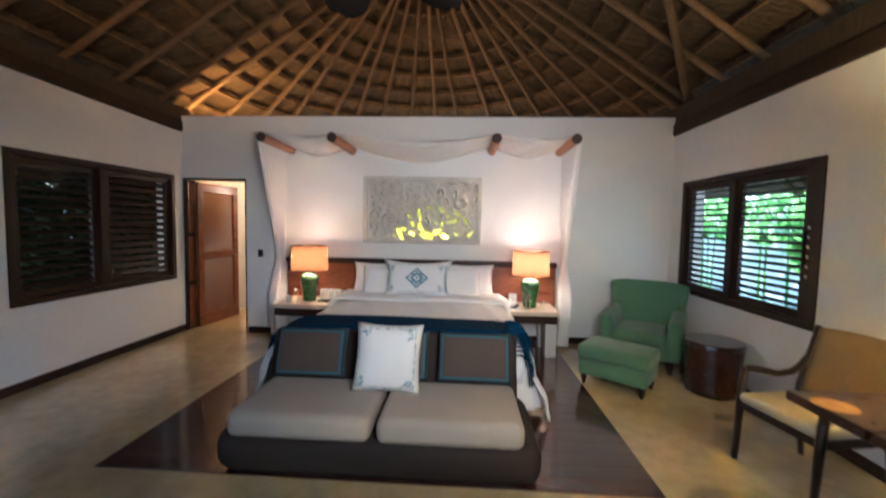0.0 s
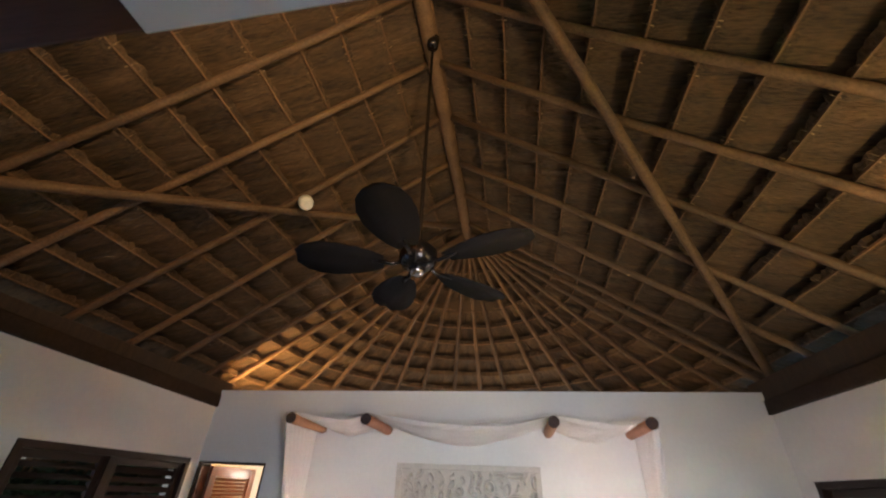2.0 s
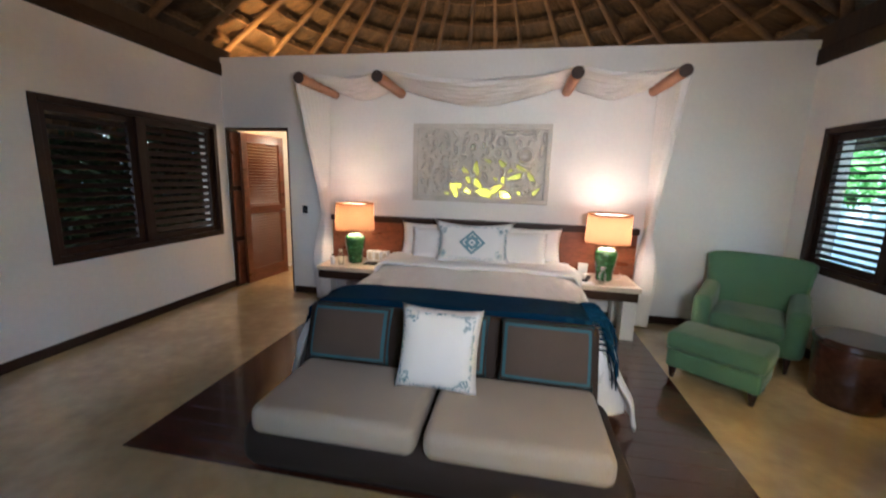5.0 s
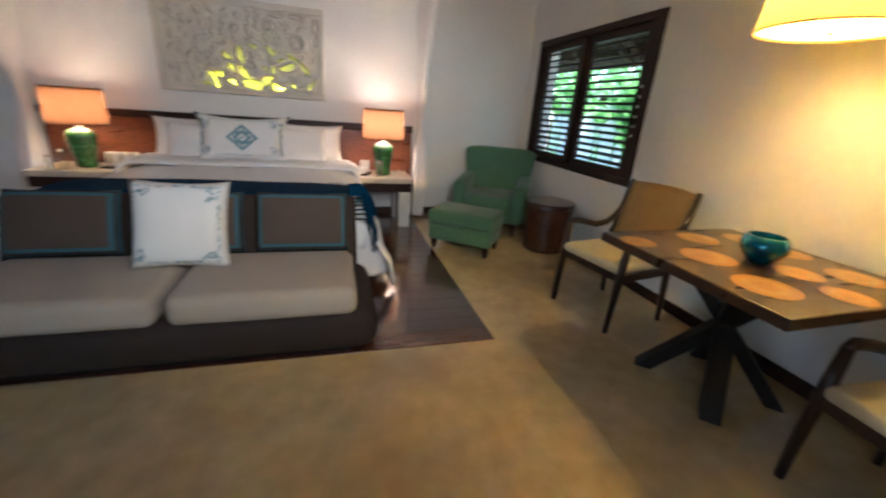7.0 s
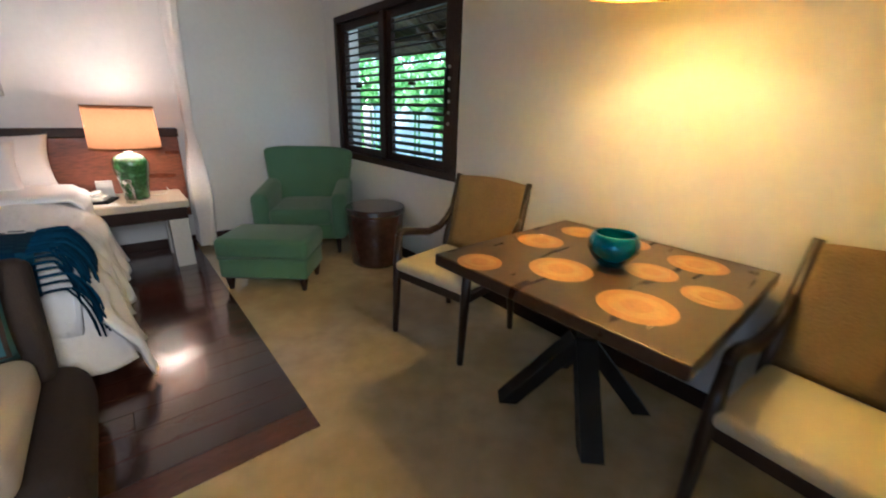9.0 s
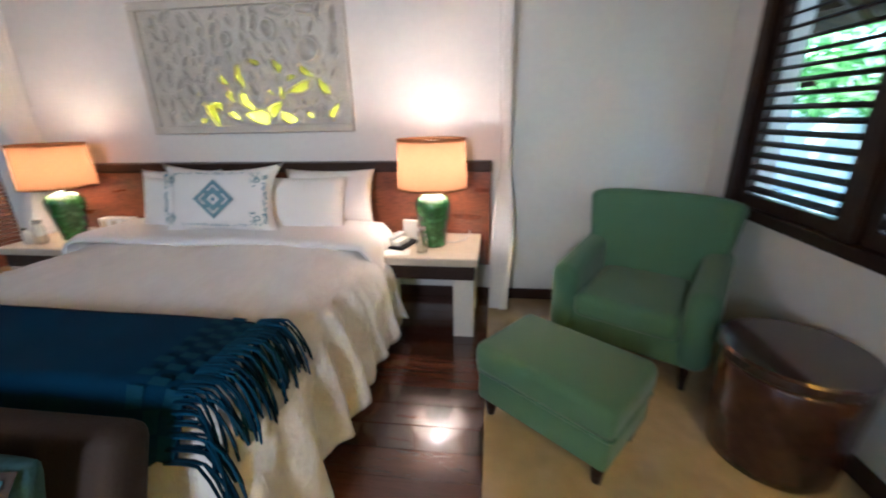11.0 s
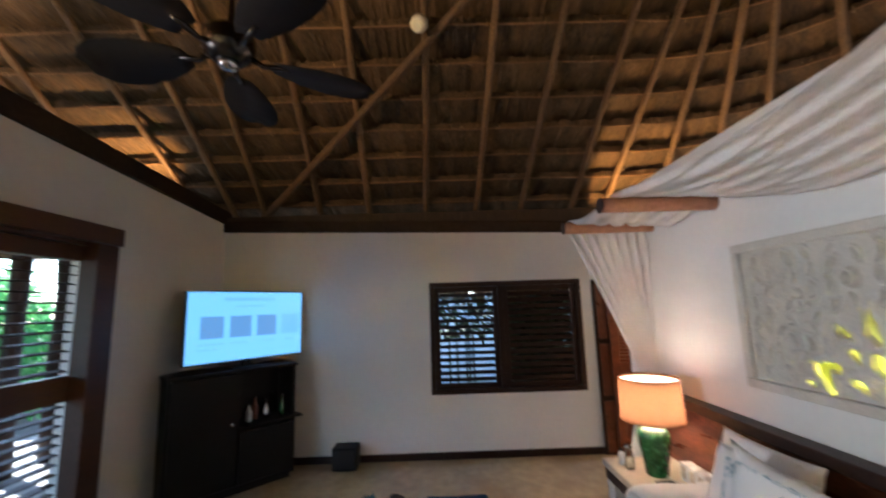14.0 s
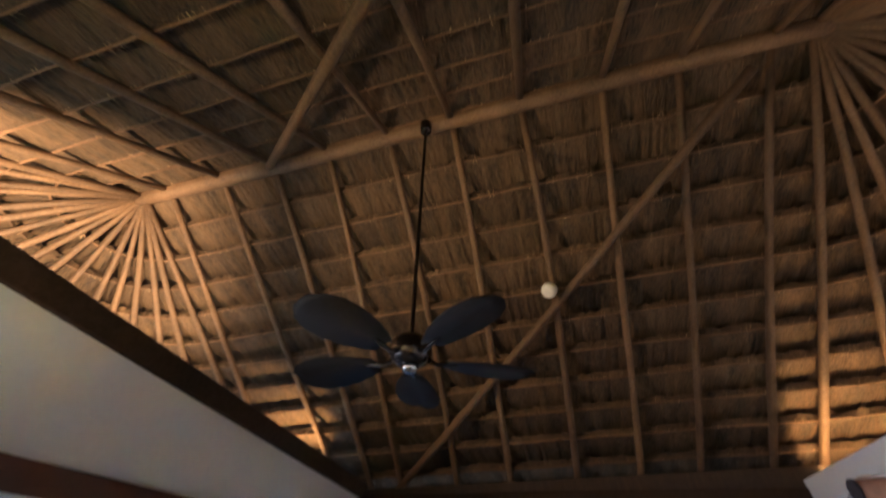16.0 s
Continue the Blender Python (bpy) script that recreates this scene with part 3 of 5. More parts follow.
for lo, hi in ((0.2, 0.98), (1.08, 1.94)):
    n = int((hi - lo) / 0.04)
    for i in range(n):
        m = pose(0.41, 0, lo + (i + 0.5) * (hi - lo) / n, 55)
        if first is None:
            first = slat_mesh(0.62, 0.04, 0.008, "leaf_slat", leaf, m, RED)
        else:
            again(first, m, leaf)
part("handle", tube(bmesh.new(), [(0.77, -0.02, 1.0), (0.77, -0.06, 1.0), (0.67, -0.065, 1.0)], 0.009), CHROME, leaf, "steel lever handle")
for z0, z1 in ((0.02, 0.62), (0.68, 1.3), (1.36, 2.05)):
    part("jamb_panel", cube(-3.3, -3.285, 5.55, 5.69, z0, z1, 0.003), RED, door)

# ---- front doorway: header, posts, louvred sliding leaf ----
front = thing("door_2", "wide brown hardwood doorway with a louvred sliding leaf", "door", kind="structure")
part("header", cube(-1.67, 1.56, YF, YF + 0.075, 2.41, 2.555, 0.006), HEADER, front)
part("header_lining", cube(FX0, FX1, YF - 0.3, YF - 0.03, 2.39, FZ, 0.004), HEADER, front)
part("plaster_reveal", cube(0.0, FX1, YF - 0.03, YF + 0.075, 2.4, 2.419, 0.003), PLASTER, front, "white plaster strip under the header")
part("post", cube(FX0 - 0.06, FX0 + 0.14, YF - 0.1, YF + 0.045, 0, 2.42, 0.005), HEADER, front)
part("post", cube(-0.215, -0.1, YF - 0.18, YF - 0.08, 0, 2.39, 0.005), HEADER, front)
part("lower_rail", cube(FX0 + 0.14, -0.215, YF - 0.18, YF - 0.09, 1.2, 1.39, 0.005), HEADER, front)
part("upper_rail", cube(FX0 + 0.14, -0.215, YF - 0.18, YF - 0.08, 2.27, 2.39, 0.005), HEADER, front)
part("bottom_rail", cube(FX0 + 0.14, -0.215, YF - 0.18, YF - 0.09, 0.0, 0.24, 0.005), HEADER, front)
W = -0.215 - (FX0 + 0.14)
for z0, z1 in ((0.24, 1.2), (1.39, 2.27)):
    n = int((z1 - z0) / 0.068)
    first = None
    for i in range(n):
        m = pose((FX0 - 0.075) / 2, YF - 0.135, z0 + (i + 0.5) * (z1 - z0) / n, -10 + random.uniform(-2, 2))
        first = slat_mesh(W, 0.06, 0.01, "slat", front, m) if first is None else again(first, m, front)
part("jamb_edge", cube(-0.1, -0.072, YF - 0.19, YF - 0.1, 0, 2.39, 0.004), WHITEWASH, front, "pale grey edge of the sliding leaf")

# ---- outside ----
def leaves(name, label, centre, size, n, seed, leaf=0.11, mat=LEAF, category="shrub"):
    rnd = random.Random(seed)
    bm = bmesh.new()
    for _ in range(n):
        a, r = rnd.uniform(0, 2 * math.pi), rnd.random() ** 0.5
        x, y = centre[0] + size[0] * r * math.cos(a), centre[1] + size[1] * r * math.sin(a)
        z = centre[2] + size[2] * rnd.random() * (1 - 0.55 * r * r)
        m = Matrix.Translation((x, y, z)) @ Euler((rnd.uniform(-1, 1), rnd.uniform(-1, 1), rnd.uniform(0, 6.3))).to_matrix().to_4x4()
        s = leaf * rnd.uniform(0.6, 1.5)
        q = [bm.verts.new(m @ Vector(p)) for p in ((-s, 0, 0), (-0.2 * s, 0.28 * s, 0.05 * s), (s, 0, -0.15 * s), (-0.2 * s, -0.28 * s, 0.05 * s))]
        bm.faces.new(q)
    for _ in range(5):
        x, y = centre[0] + size[0] * rnd.uniform(-0.4, 0.4), centre[1] + size[1] * rnd.uniform(-0.4, 0.4)
        tube(bm, [(x, y, -0.16), (x + rnd.uniform(-0.1, 0.1), y, centre[2] + size[2] * 0.6)], [0.03, 0.01], 5)
    return tagged(part(name, bm, mat), label, category, kind="stuff")


TERRACE = material("terrace_stone", (0.4, 0.46, 0.48), 0.7, vary=0.12, scale=1.5, fine=20, bump=0.2)
tagged(part("terrace", cube(3.9, 7.39, -1, 11, -0.159, -0.13), TERRACE), "pale stone garden terrace beyond the window", "pavement", kind="structure")
GARDEN = "bright green garden shrub outside the window"
leaves("shrub", GARDEN, (5.8, 4.1, 1.1), (0.7, 0.9, 2.1), 2600, 1, 0.12)
leaves("shrub", GARDEN, (6.3, 6.1, 0.9), (0.7, 1.3, 2.0), 2400, 2, 0.14)
leaves("shrub", GARDEN, (6.6, 8.2, 1.3), (0.8, 1.2, 2.0), 900, 7, 0.13)
leaves("shrub", GARDEN, (6.5, 2.4, 1.2), (0.7, 1.0, 1.9), 600, 8, 0.13)
leaves("shrub", GARDEN, (6.4, 10.4, 1.35), (0.7, 1.2, 2.0), 1000, 12, 0.14)
# made-up leaves, added to darken what shows through the west louvres
leaves("hedge", "dense made-up dark leaves that dim the west window view", (-5.4, 7.1, 0.0), (0.8, 2.4, 3.6), 8000, 3, 0.15, DARK_LEAF, "hedge")
leaves("hedge", "dense made-up dark leaves that dim the west window view", (-5.6, 5.2, 0.0), (0.5, 0.6, 2.9), 1500, 9, 0.15, DARK_LEAF, "hedge")
leaves("hedge", "dense made-up dark leaves that dim the west window view", (-5.6, 4.0, 1.25), (0.5, 0.9, 1.9), 420, 19, 0.15, DARK_LEAF, "hedge")
PORCH = "bushy green garden plants beyond the porch"
leaves("shrub", PORCH, (-1.2, -5.9, 0.0), (1.9, 0.8, 3.3), 4200, 4, 0.17)
leaves("shrub", PORCH, (2.6, -5.9, 0.0), (2.0, 0.8, 3.4), 4200, 5, 0.17)
leaves("shrub", PORCH, (-4.4, -5.6, 0.0), (1.6, 0.8, 2.8), 2600, 10, 0.16)
leaves("shrub", PORCH, (0.6, -4.6, 0.0), (1.5, 0.6, 2.9), 2400, 16, 0.2)
leaves("shrub", PORCH, (-3.2, -4.5, 0.0), (1.4, 0.6, 2.7), 2200, 17, 0.2)
leaves("shrub", PORCH, (-6.2, -5.2, 0.0), (1.4, 0.8, 3.0), 1800, 18, 0.2)
leaves("shrub", "leafy green plant beside the porch", (-1.75, -3.7, 0.0), (0.55, 0.5, 1.9), 420, 6, 0.15)
for b in ((7.4, 7.6, -3, 12, -0.16, 2.3), (-8.1, -7.9, -3, 12, -0.16, 2.1), (-8, 8, -7.4, -7.2, -0.16, 2.0)):
    tagged(part("garden_wall", cube(*b, bevel=0.02), STUCCO), "pale stucco garden wall", "wall", kind="structure")
for x, r in ((-1.14, 0.16), (-3.25, 0.11), (-3.85, 0.14), (2.4, 0.15)):
    tagged(part("porch_post", crooked((x, -1.6, -0.05), (x + 0.04, -1.6, 3.0 if x < -3 else 4.0), r, r * 0.92, 0.03, 8, 12), DARK, smooth=True), "dark round timber post of the porch", "post", group="porch posts")

# ---- bed end: planks, bed, linen ----
# dark plank floor inlay under the bed
random.seed(5)
inlay = tagged(part("floor_inlay", cube(-1.732, 1.697, 2.572, 5.498, 0.0, 0.001), DARK), "dark glossy plank floor inlay under the bed", "floor", kind="structure")
rows = 21
depth = (5.5 - 2.57) / rows
plank_mesh = {}
for r in range(rows):
    x = -1.735
    cuts = [random.uniform(0.9, 2.6)] if r % 3 else [random.uniform(0.6, 1.3), random.uniform(2.0, 2.9)]
    for a, b in zip([0] + cuts, cuts + [3.435]):
        m = Matrix.Translation((x + a, 2.57 + r * depth, 0)) @ Matrix.Diagonal((b - a - 0.002, 1, 1, 1))
        if not plank_mesh:
            plank_mesh[0] = part("plank", cube(0, 1, 0.001, depth - 0.0015, 0.0012, 0.006, 0.0012, 1), PLANK, inlay, m=m)
        else:
            again(plank_mesh[0], m, inlay)

bed = thing("bed", "king bed with white duvet and pale linen", "bed")
part("base", cube(-0.93, 0.93, 3.44, 5.4, 0.0, 0.28, 0.01), BASE, bed)
part("mattress", cube(-0.945, 0.955, 3.42, 5.4, 0.28, 0.6, 0.06, 4), COTTON, bed, smooth=True)


def duvet(u, v):
    """Across the bed (u) from the floor on one side over the top to the other; v from foot to head."""
    y = 3.38 + v * 1.57
    s = (u - 0.5) * 3.06
    half = 0.99
    fall = abs(s) - half
    sg = 1 if s > 0 else -1
    fold = 0.5 + 0.5 * math.sin(v * 40 + 3 * noise.noise((v * 5, sg, 0)) + sg)
    if fall <= 0:
        z = 0.645 + 0.022 * noise.noise((s * 1.6, y * 1.6, 0.3)) + 0.011 * noise.noise((s * 8 + y * 2, y * 1.5, 1.3)) + 0.005 * noise.noise((s * 17 + y * 5, y * 3, 4.3)) - 0.05 * (abs(s) / half) ** 6
        z += 0.013 * max(0, abs(s) - 0.3) * (1 - abs(math.sin(y * 7 + s * 5 + 2.5 * noise.noise((s * 2, y * 2, 9))))) ** 2 * 1.6
        z += 0.024 * noise.noise((s * 5.0 + 0.3 * y, y * 0.7, 2.2)) * min(1, v * 3)
        x = s
    else:
        t = min(1, fall / 0.54)
        crease = abs(math.sin(v * 23 + 2.2 * noise.noise((v * 4, sg * 2, 1)) + t))
        x = sg * (half + 0.045 * math.sin(min(1, t * 2.5) * 1.57) + t ** 0.8 * (0.03 + 0.06 * fold + 0.06 * crease) + 0.03 * noise.noise((y * 5, t * 2, sg)) + 0.012 * noise.noise((y * 16, t * 4, sg)) + 0.03 * t * max(0, 1 - v * 5))
        z = 0.595 - t * (0.47 + 0.04 * noise.noise((y * 3, sg, 2))) + 0.02 * math.sin(v * 30) * t
    if v < 0.06:
        z -= (0.06 - v) * 5.0 * (1 if fall <= 0 else 0.3)
    if fall > 0:
        y -= 0.05 * min(1, fall / 0.3) * max(0, 1 - v * 6)
    return (x + 0.01, y, max(0.03, z))


part("duvet", thick(grid(duvet, 110, 90), 0.018), COVER, bed, "rumpled white duvet hanging to the floor", smooth=True)


def foot(u, w):
    """The duvet's end, falling from the foot of the mattress to the floor."""
    s = (u - 0.5) * 2
    fold = math.sin(s * 9 + 2 * noise.noise((s * 3, 0, 5)))
    x = s * (0.985 + 0.06 * min(1, w * 3) + 0.09 * w ** 0.9)
    y = 3.425 - 0.05 * w - 0.016 * fold * w + 0.03 * (1 - min(1, w * 4)) + 0.05 * s ** 8
    return (x + 0.01, y, 0.615 - 0.06 * s ** 8 * (1 - w) - w * (0.5 + 0.02 * fold))


part("duvet_end", thick(grid(foot, 70, 24), 0.016), COVER, bed, "rumpled white duvet end", smooth=True)


def turned(u, v):
    s = (u - 0.5) * 2.5
    y = 4.72 + v * 0.5 + 0.015 * math.sin(s * 5)
    edge = max(0, abs(s) - 0.98)
    z = 0.698 + 0.012 * noise.noise((s * 2, y * 4, 7)) - 0.9 * edge - 0.05 * (abs(s) / 1.25) ** 6 - 0.03 * max(0, 1 - v / 0.12) ** 2
    x = max(-1.035, min(1.035, s)) + 0.02 * math.sin(y * 25) * (edge > 0)
    return (x + 0.01, y, z)


part("turned_sheet", thick(grid(turned, 60, 18), 0.022), COTTON, bed, "smooth white folded-back sheet", smooth=True)
head = thing("headboard", "wide reddish brown wooden headboard on the wall", "headboard")
part("panel", cube(-1.84, 1.7, 5.44, 5.52, 0.3, 1.0, 0.006), RED, head)
part("cap", cube(-1.845, 1.705, 5.4, 5.52, 1.0, 1.068, 0.008), DARK, head, "dark stained top rail")


def pillow(x, y, z, w, h, d, lean, turn, label, mat=COTTON, seed=0, name="pillow", ears=0.05):
    p = tagged(part(name, cushion(w, h, d, ears, seed), mat, smooth=True, m=pose(x, y, z, lean, 0, turn)), label, "pillow")
    return p


for i, (x, y) in enumerate(((-0.54, 5.25), (0.54, 5.26))):
    sg = 1 if x > 0 else -1
    pillow(x + sg * 0.03, y + 0.03, 0.84, 0.66, 0.4, 0.15, -14, 0, "plump white cotton pillow leaning on the headboard", seed=i + 1, ears=0.09)
    pillow(x - sg * 0.1, y - 0.12, 0.82, 0.6, 0.38, 0.15, -19, 2, "plump white cotton pillow leaning on another", seed=i + 4, ears=0.07)


def ring(cx, cy, r0, r1, n=24, a0=0.0, a1=6.2832, sx=1.0):
    return [[(cx + sx * r * math.cos(a), cy + r * math.sin(a)) for a, r in ((t0, r0), (t0, r1), (t1, r1), (t1, r0))]
            for t0, t1 in ((a0 + (a1 - a0) * k / n, a0 + (a1 - a0) * (k + 1) / n) for k in range(n))]


def diamond(cx, cy, rx, ry, ix, iy):
    o = [(cx - rx, cy), (cx, cy - ry), (cx + rx, cy), (cx, cy + ry)]
    i = [(cx - ix, cy), (cx, cy - iy), (cx + ix, cy), (cx, cy + iy)]
    return [[o[k], o[(k + 1) % 4], i[(k + 1) % 4], i[k]] for k in range(4)]


def sprig(rnd, u0, v0, u1, v1, n, s):
    out = []
    for _ in range(n):
        u, v, a = rnd.uniform(u0, u1), rnd.uniform(v0, v1), rnd.uniform(0, 3.14)
        c, d = math.cos(a) * s, math.sin(a) * s
        out.append([(u - c, v - d), (u + d * 0.35, v - c * 0.35), (u + c, v + d), (u - d * 0.35, v + c * 0.35)])
    return out


rnd = random.Random(11)
lumbar = thing("lumbar_pillow", "long cream pillow with a blue embroidered diamond", "pillow", pose(-0.035, 4.99, 0.88, -15))
part("cover", cushion(0.87, 0.48, 0.15, 0.22, 8), COTTON, lumbar, smooth=True)
polys = diamond(0, 0, 0.32, 0.52, 0.24, 0.39) + diamond(0, 0, 0.2, 0.33, 0.1, 0.16) + diamond(0, 0, 0.04, 0.07, 0.001, 0.001)
for k in range(4):
    a = k * math.pi / 2 + math.pi / 4
    polys += diamond(0.17 * math.cos(a), 0.28 * math.sin(a), 0.05, 0.08, 0.001, 0.002)
for sg in (-1, 1):
    polys += sprig(rnd, sg * 0.78 - 0.025, -0.66, sg * 0.78 + 0.025, 0.66, 60, 0.034)
    polys += ring(sg * 0.67, 0.5, 0.045, 0.075, 10, sx=0.6) + ring(sg * 0.67, -0.5, 0.045, 0.075, 10, sx=0.6)
    polys += sprig(rnd, sg * 0.66 - 0.09, 0.34, sg * 0.66 + 0.02, 0.62, 18, 0.028) + sprig(rnd, sg * 0.66 - 0.09, -0.62, sg * 0.66 + 0.02, -0.34, 18, 0.028)
polys += sprig(rnd, -0.72, 0.64, 0.72, 0.7, 70, 0.022) + sprig(rnd, -0.72, -0.7, 0.72, -0.64, 70, 0.022)
tagged(part("embroidery", on_cushion(0.87, 0.48, 0.15, polys), PATTERN, lumbar, "blue thread diamond and border"), kind="stuff")

# throw with its fringe
throw = thing("throw", "deep teal wool throw across the foot of the bed", "blanket")


def spread(u, v):
    s = -1.1 + u * 2.0
    y = 3.365 + v * 0.465
    half = 1.0
    fall = abs(s) - half
    sg = 1 if s > 0 else -1
    y += 0.012 * noise.noise((s * 2, 3, 1))
    if fall <= 0:
        z = 0.694 + 0.012 * noise.noise((s * 2, y * 4, 5)) - 0.045 * (abs(s) / half) ** 8
        x = s
    else:
        x = sg * (half + 0.05 + 0.035 * math.sin(y * 40) + 0.08 * fall)
        z = 0.62 - fall + 0.01 * math.sin(y * 30)
    if v < 0.2:
        z -= (0.2 - v) ** 1.3 * 3.6 * (1 - 0.65 * max(0, min(1, (s - 0.5) / 0.35)))
    return (x + 0.012, y, z)


cloth_part = part("cloth", thick(grid(spread, 80, 22), 0.012), TEAL, throw, "plain teal woven cloth", smooth=True)
fr = bmesh.new()
for sg in (-1, 1):
    for k in range(34):
        v = k / 33
        x, y, z = spread(1.0 if sg > 0 else 0.0, v)
        if sg > 0:
            p0 = Vector((x, y, z + 0.012))
            for w in (-0.008, 0.0, 0.007):
                out, fall_z, slant = random.uniform(0.12, 0.19), random.uniform(0.12, 0.26), random.uniform(-0.07, 0.03)
                pts = []
                for k2 in range(8):
                    t = k2 / 7
                    bend = max(0, t - 0.4) / 0.6
                    pts.append(p0 + Vector((-0.02 + out * (1 - (1 - t) ** 1.8), w + slant * t * t, 0.005 * math.sin(t * 5) - fall_z * bend ** 1.35)))
                tube(fr, pts, [0.0045] * 6 + [0.006, 0.004], 5)
            continue
        d = Vector((sg * random.uniform(0.0, 0.03), random.uniform(-0.03, 0.03), -random.uniform(0.13, 0.2)))
        p0 = Vector((x, y, z + 0.01))
        tube(fr, [p0, p0 + d * 0.5 + Vector((sg * 0.012, random.uniform(-0.01, 0.01), 0)), p0 + d], [0.008, 0.007, 0.011], 5)
tagged(part("fringe", fr, TEAL_EDGE, cloth_part, "knotted teal fringe"), kind="stuff")
CHECKED = material("teal_check", (0.008, 0.05, 0.09), 0.9, vary=0.2, fine=200, bump=0.2)
CHECKED.node_tree.nodes["Principled BSDF"].inputs["Specular IOR Level"].default_value = 0.1
check = bmesh.new()
for i in range(16):
    for j in range(3):
        if (i + j) % 2 == 0:
            u0, u1, v0, v1 = 0.91 + j * 0.029, 0.91 + j * 0.029 + 0.026, i / 16, (i + 0.9) / 16
            q = [Vector(spread(a, b)) + Vector((0.014, 0, 0.012)) for a, b in ((u0, v0), (u1, v0), (u1, v1), (u0, v1))]
            check.faces.new([check.verts.new(p) for p in q])
tagged(part("checked_edge", check, CHECKED, cloth_part, "light teal checks along the hem"), kind="stuff")

# bench at the foot of the bed
bench = thing("bench_sofa", "low dark upholstered bench with taupe seat cushions", "bench")
part("base", cube(-0.97, 1.0, 2.54, 3.28, 0.015, 0.275, 0.1, 6), BASE, bench, smooth=True)
part("plinth", cube(-0.85, 0.85, 2.6, 3.25, 0.0, 0.03), BLACK, bench)
part("back", cube(-0.92, 0.92, -0.06, 0.06, 0.0, 0.48, 0.045, 4), BASE, bench, smooth=True, m=pose(0, 3.14, 0.26, -20))
for x0, x1 in ((-0.86, -0.005), (0.03, 0.885)):
    part("seat_cushion", cube(x0, x1, 2.5, 3.1, 0.262, 0.42, 0.055, 5), TAUPE, bench, "taupe canvas seat cushion", smooth=True)


def trimmed(x, y, z, w, h, lean, turn, seed, group):
    t = thing("throw_cushion", "umber brown cushion with teal border trim", "cushion", pose(x, y, z, lean, 0, turn), group)
    cover = part("cover", cushion(w, h, 0.15, 0.05, seed), TRIM, t, "teal woven cover", smooth=True)
    n = 10
    cell = lambda k, r: -r + 2 * r * k / n
    for r, mat, name, lift in ((0.95, BASE, "dark_band", 0.004), (0.91, TRIM, "teal_band", 0.006), (0.84, UMBER, "panel", 0.009)):
        ry = 1 - (1 - r) * w / h
        polys = [[(cell(i, r), cell(j, ry)), (cell(i + 1, r), cell(j, ry)), (cell(i + 1, r), cell(j + 1, ry)), (cell(i, r), cell(j + 1, ry))] for i in range(n) for j in range(n)]
        bm = on_cushion(w, h, 0.15, polys, lift)
        bmesh.ops.remove_doubles(bm, verts=bm.verts[:], dist=0.0005)
        part(name, bm, mat, cover, smooth=True)
    return t


trimmed(-0.565, 3.1, 0.596, 0.51, 0.35, -20, 1, 21, "bench cushions")
trimmed(0.605, 3.1, 0.596, 0.52, 0.35, -20, -1, 22, "bench cushions")
trimmed(0.04, 3.12, 0.59, 0.48, 0.35, -20, 0, 23, "bench cushions")
sq = thing("square_pillow", "square white pillow with blue embroidered border", "pillow", pose(0.02, 2.93, 0.632, -18, 1, 0))
part("cover", cushion(0.46, 0.46, 0.16, 0.08, 31), COTTON, sq, smooth=True)
polys = []
for k in range(4):
    def turn4(p, q=k):
        for _ in range(q):
            p = (-p[1], p[0])
        return p
    base = sprig(rnd, -0.85, 0.8, 0.85, 0.84, 34, 0.035) + sprig(rnd, -0.78, 0.6, -0.5, 0.76, 16, 0.045)
    polys += [[turn4(p) for p in poly] for poly in base]
tagged(part("embroidery", on_cushion(0.46, 0.46, 0.16, polys), PATTERN, sq, "blue thread border"), kind="stuff")


# ---- nightstands, lamps and what lies on them ----
def nightstand(x0, x1, leg0, leg1):
    n = thing("nightstand", "cream stone topped nightstand with a dark apron", "nightstand", group="nightstands beside the bed")
    part("top", cube(x0, x1, 4.88, 5.44, 0.495, 0.548, 0.008), STONE, n, "cream stone slab")
    part("apron", cube(x0 + 0.01, x1 - 0.02, 4.9, 5.43, 0.4, 0.495, 0.004), DARK, n, "dark stained wooden apron")
    part("leg", cube(leg0, leg1, 4.9, 5.04, 0.0, 0.4, 0.006), WHITEWASH, n, "whitewashed block leg")
    near = (x0 + 0.015, x0 + 0.135) if x0 > 0 else (x1 - 0.135, x1 - 0.015)
    part("leg", cube(*near, 4.93, 5.06, 0.0, 0.4, 0.006), WHITEWASH, n, "whitewashed block leg")
    part("leg", cube(leg0, leg1, 5.3, 5.43, 0.0, 0.4, 0.006), WHITEWASH, n, "whitewashed block leg")
    return n


nightstand(0.97, 1.635, 1.48, 1.61)
nightstand(-1.77, -0.99, -1.74, -1.61)


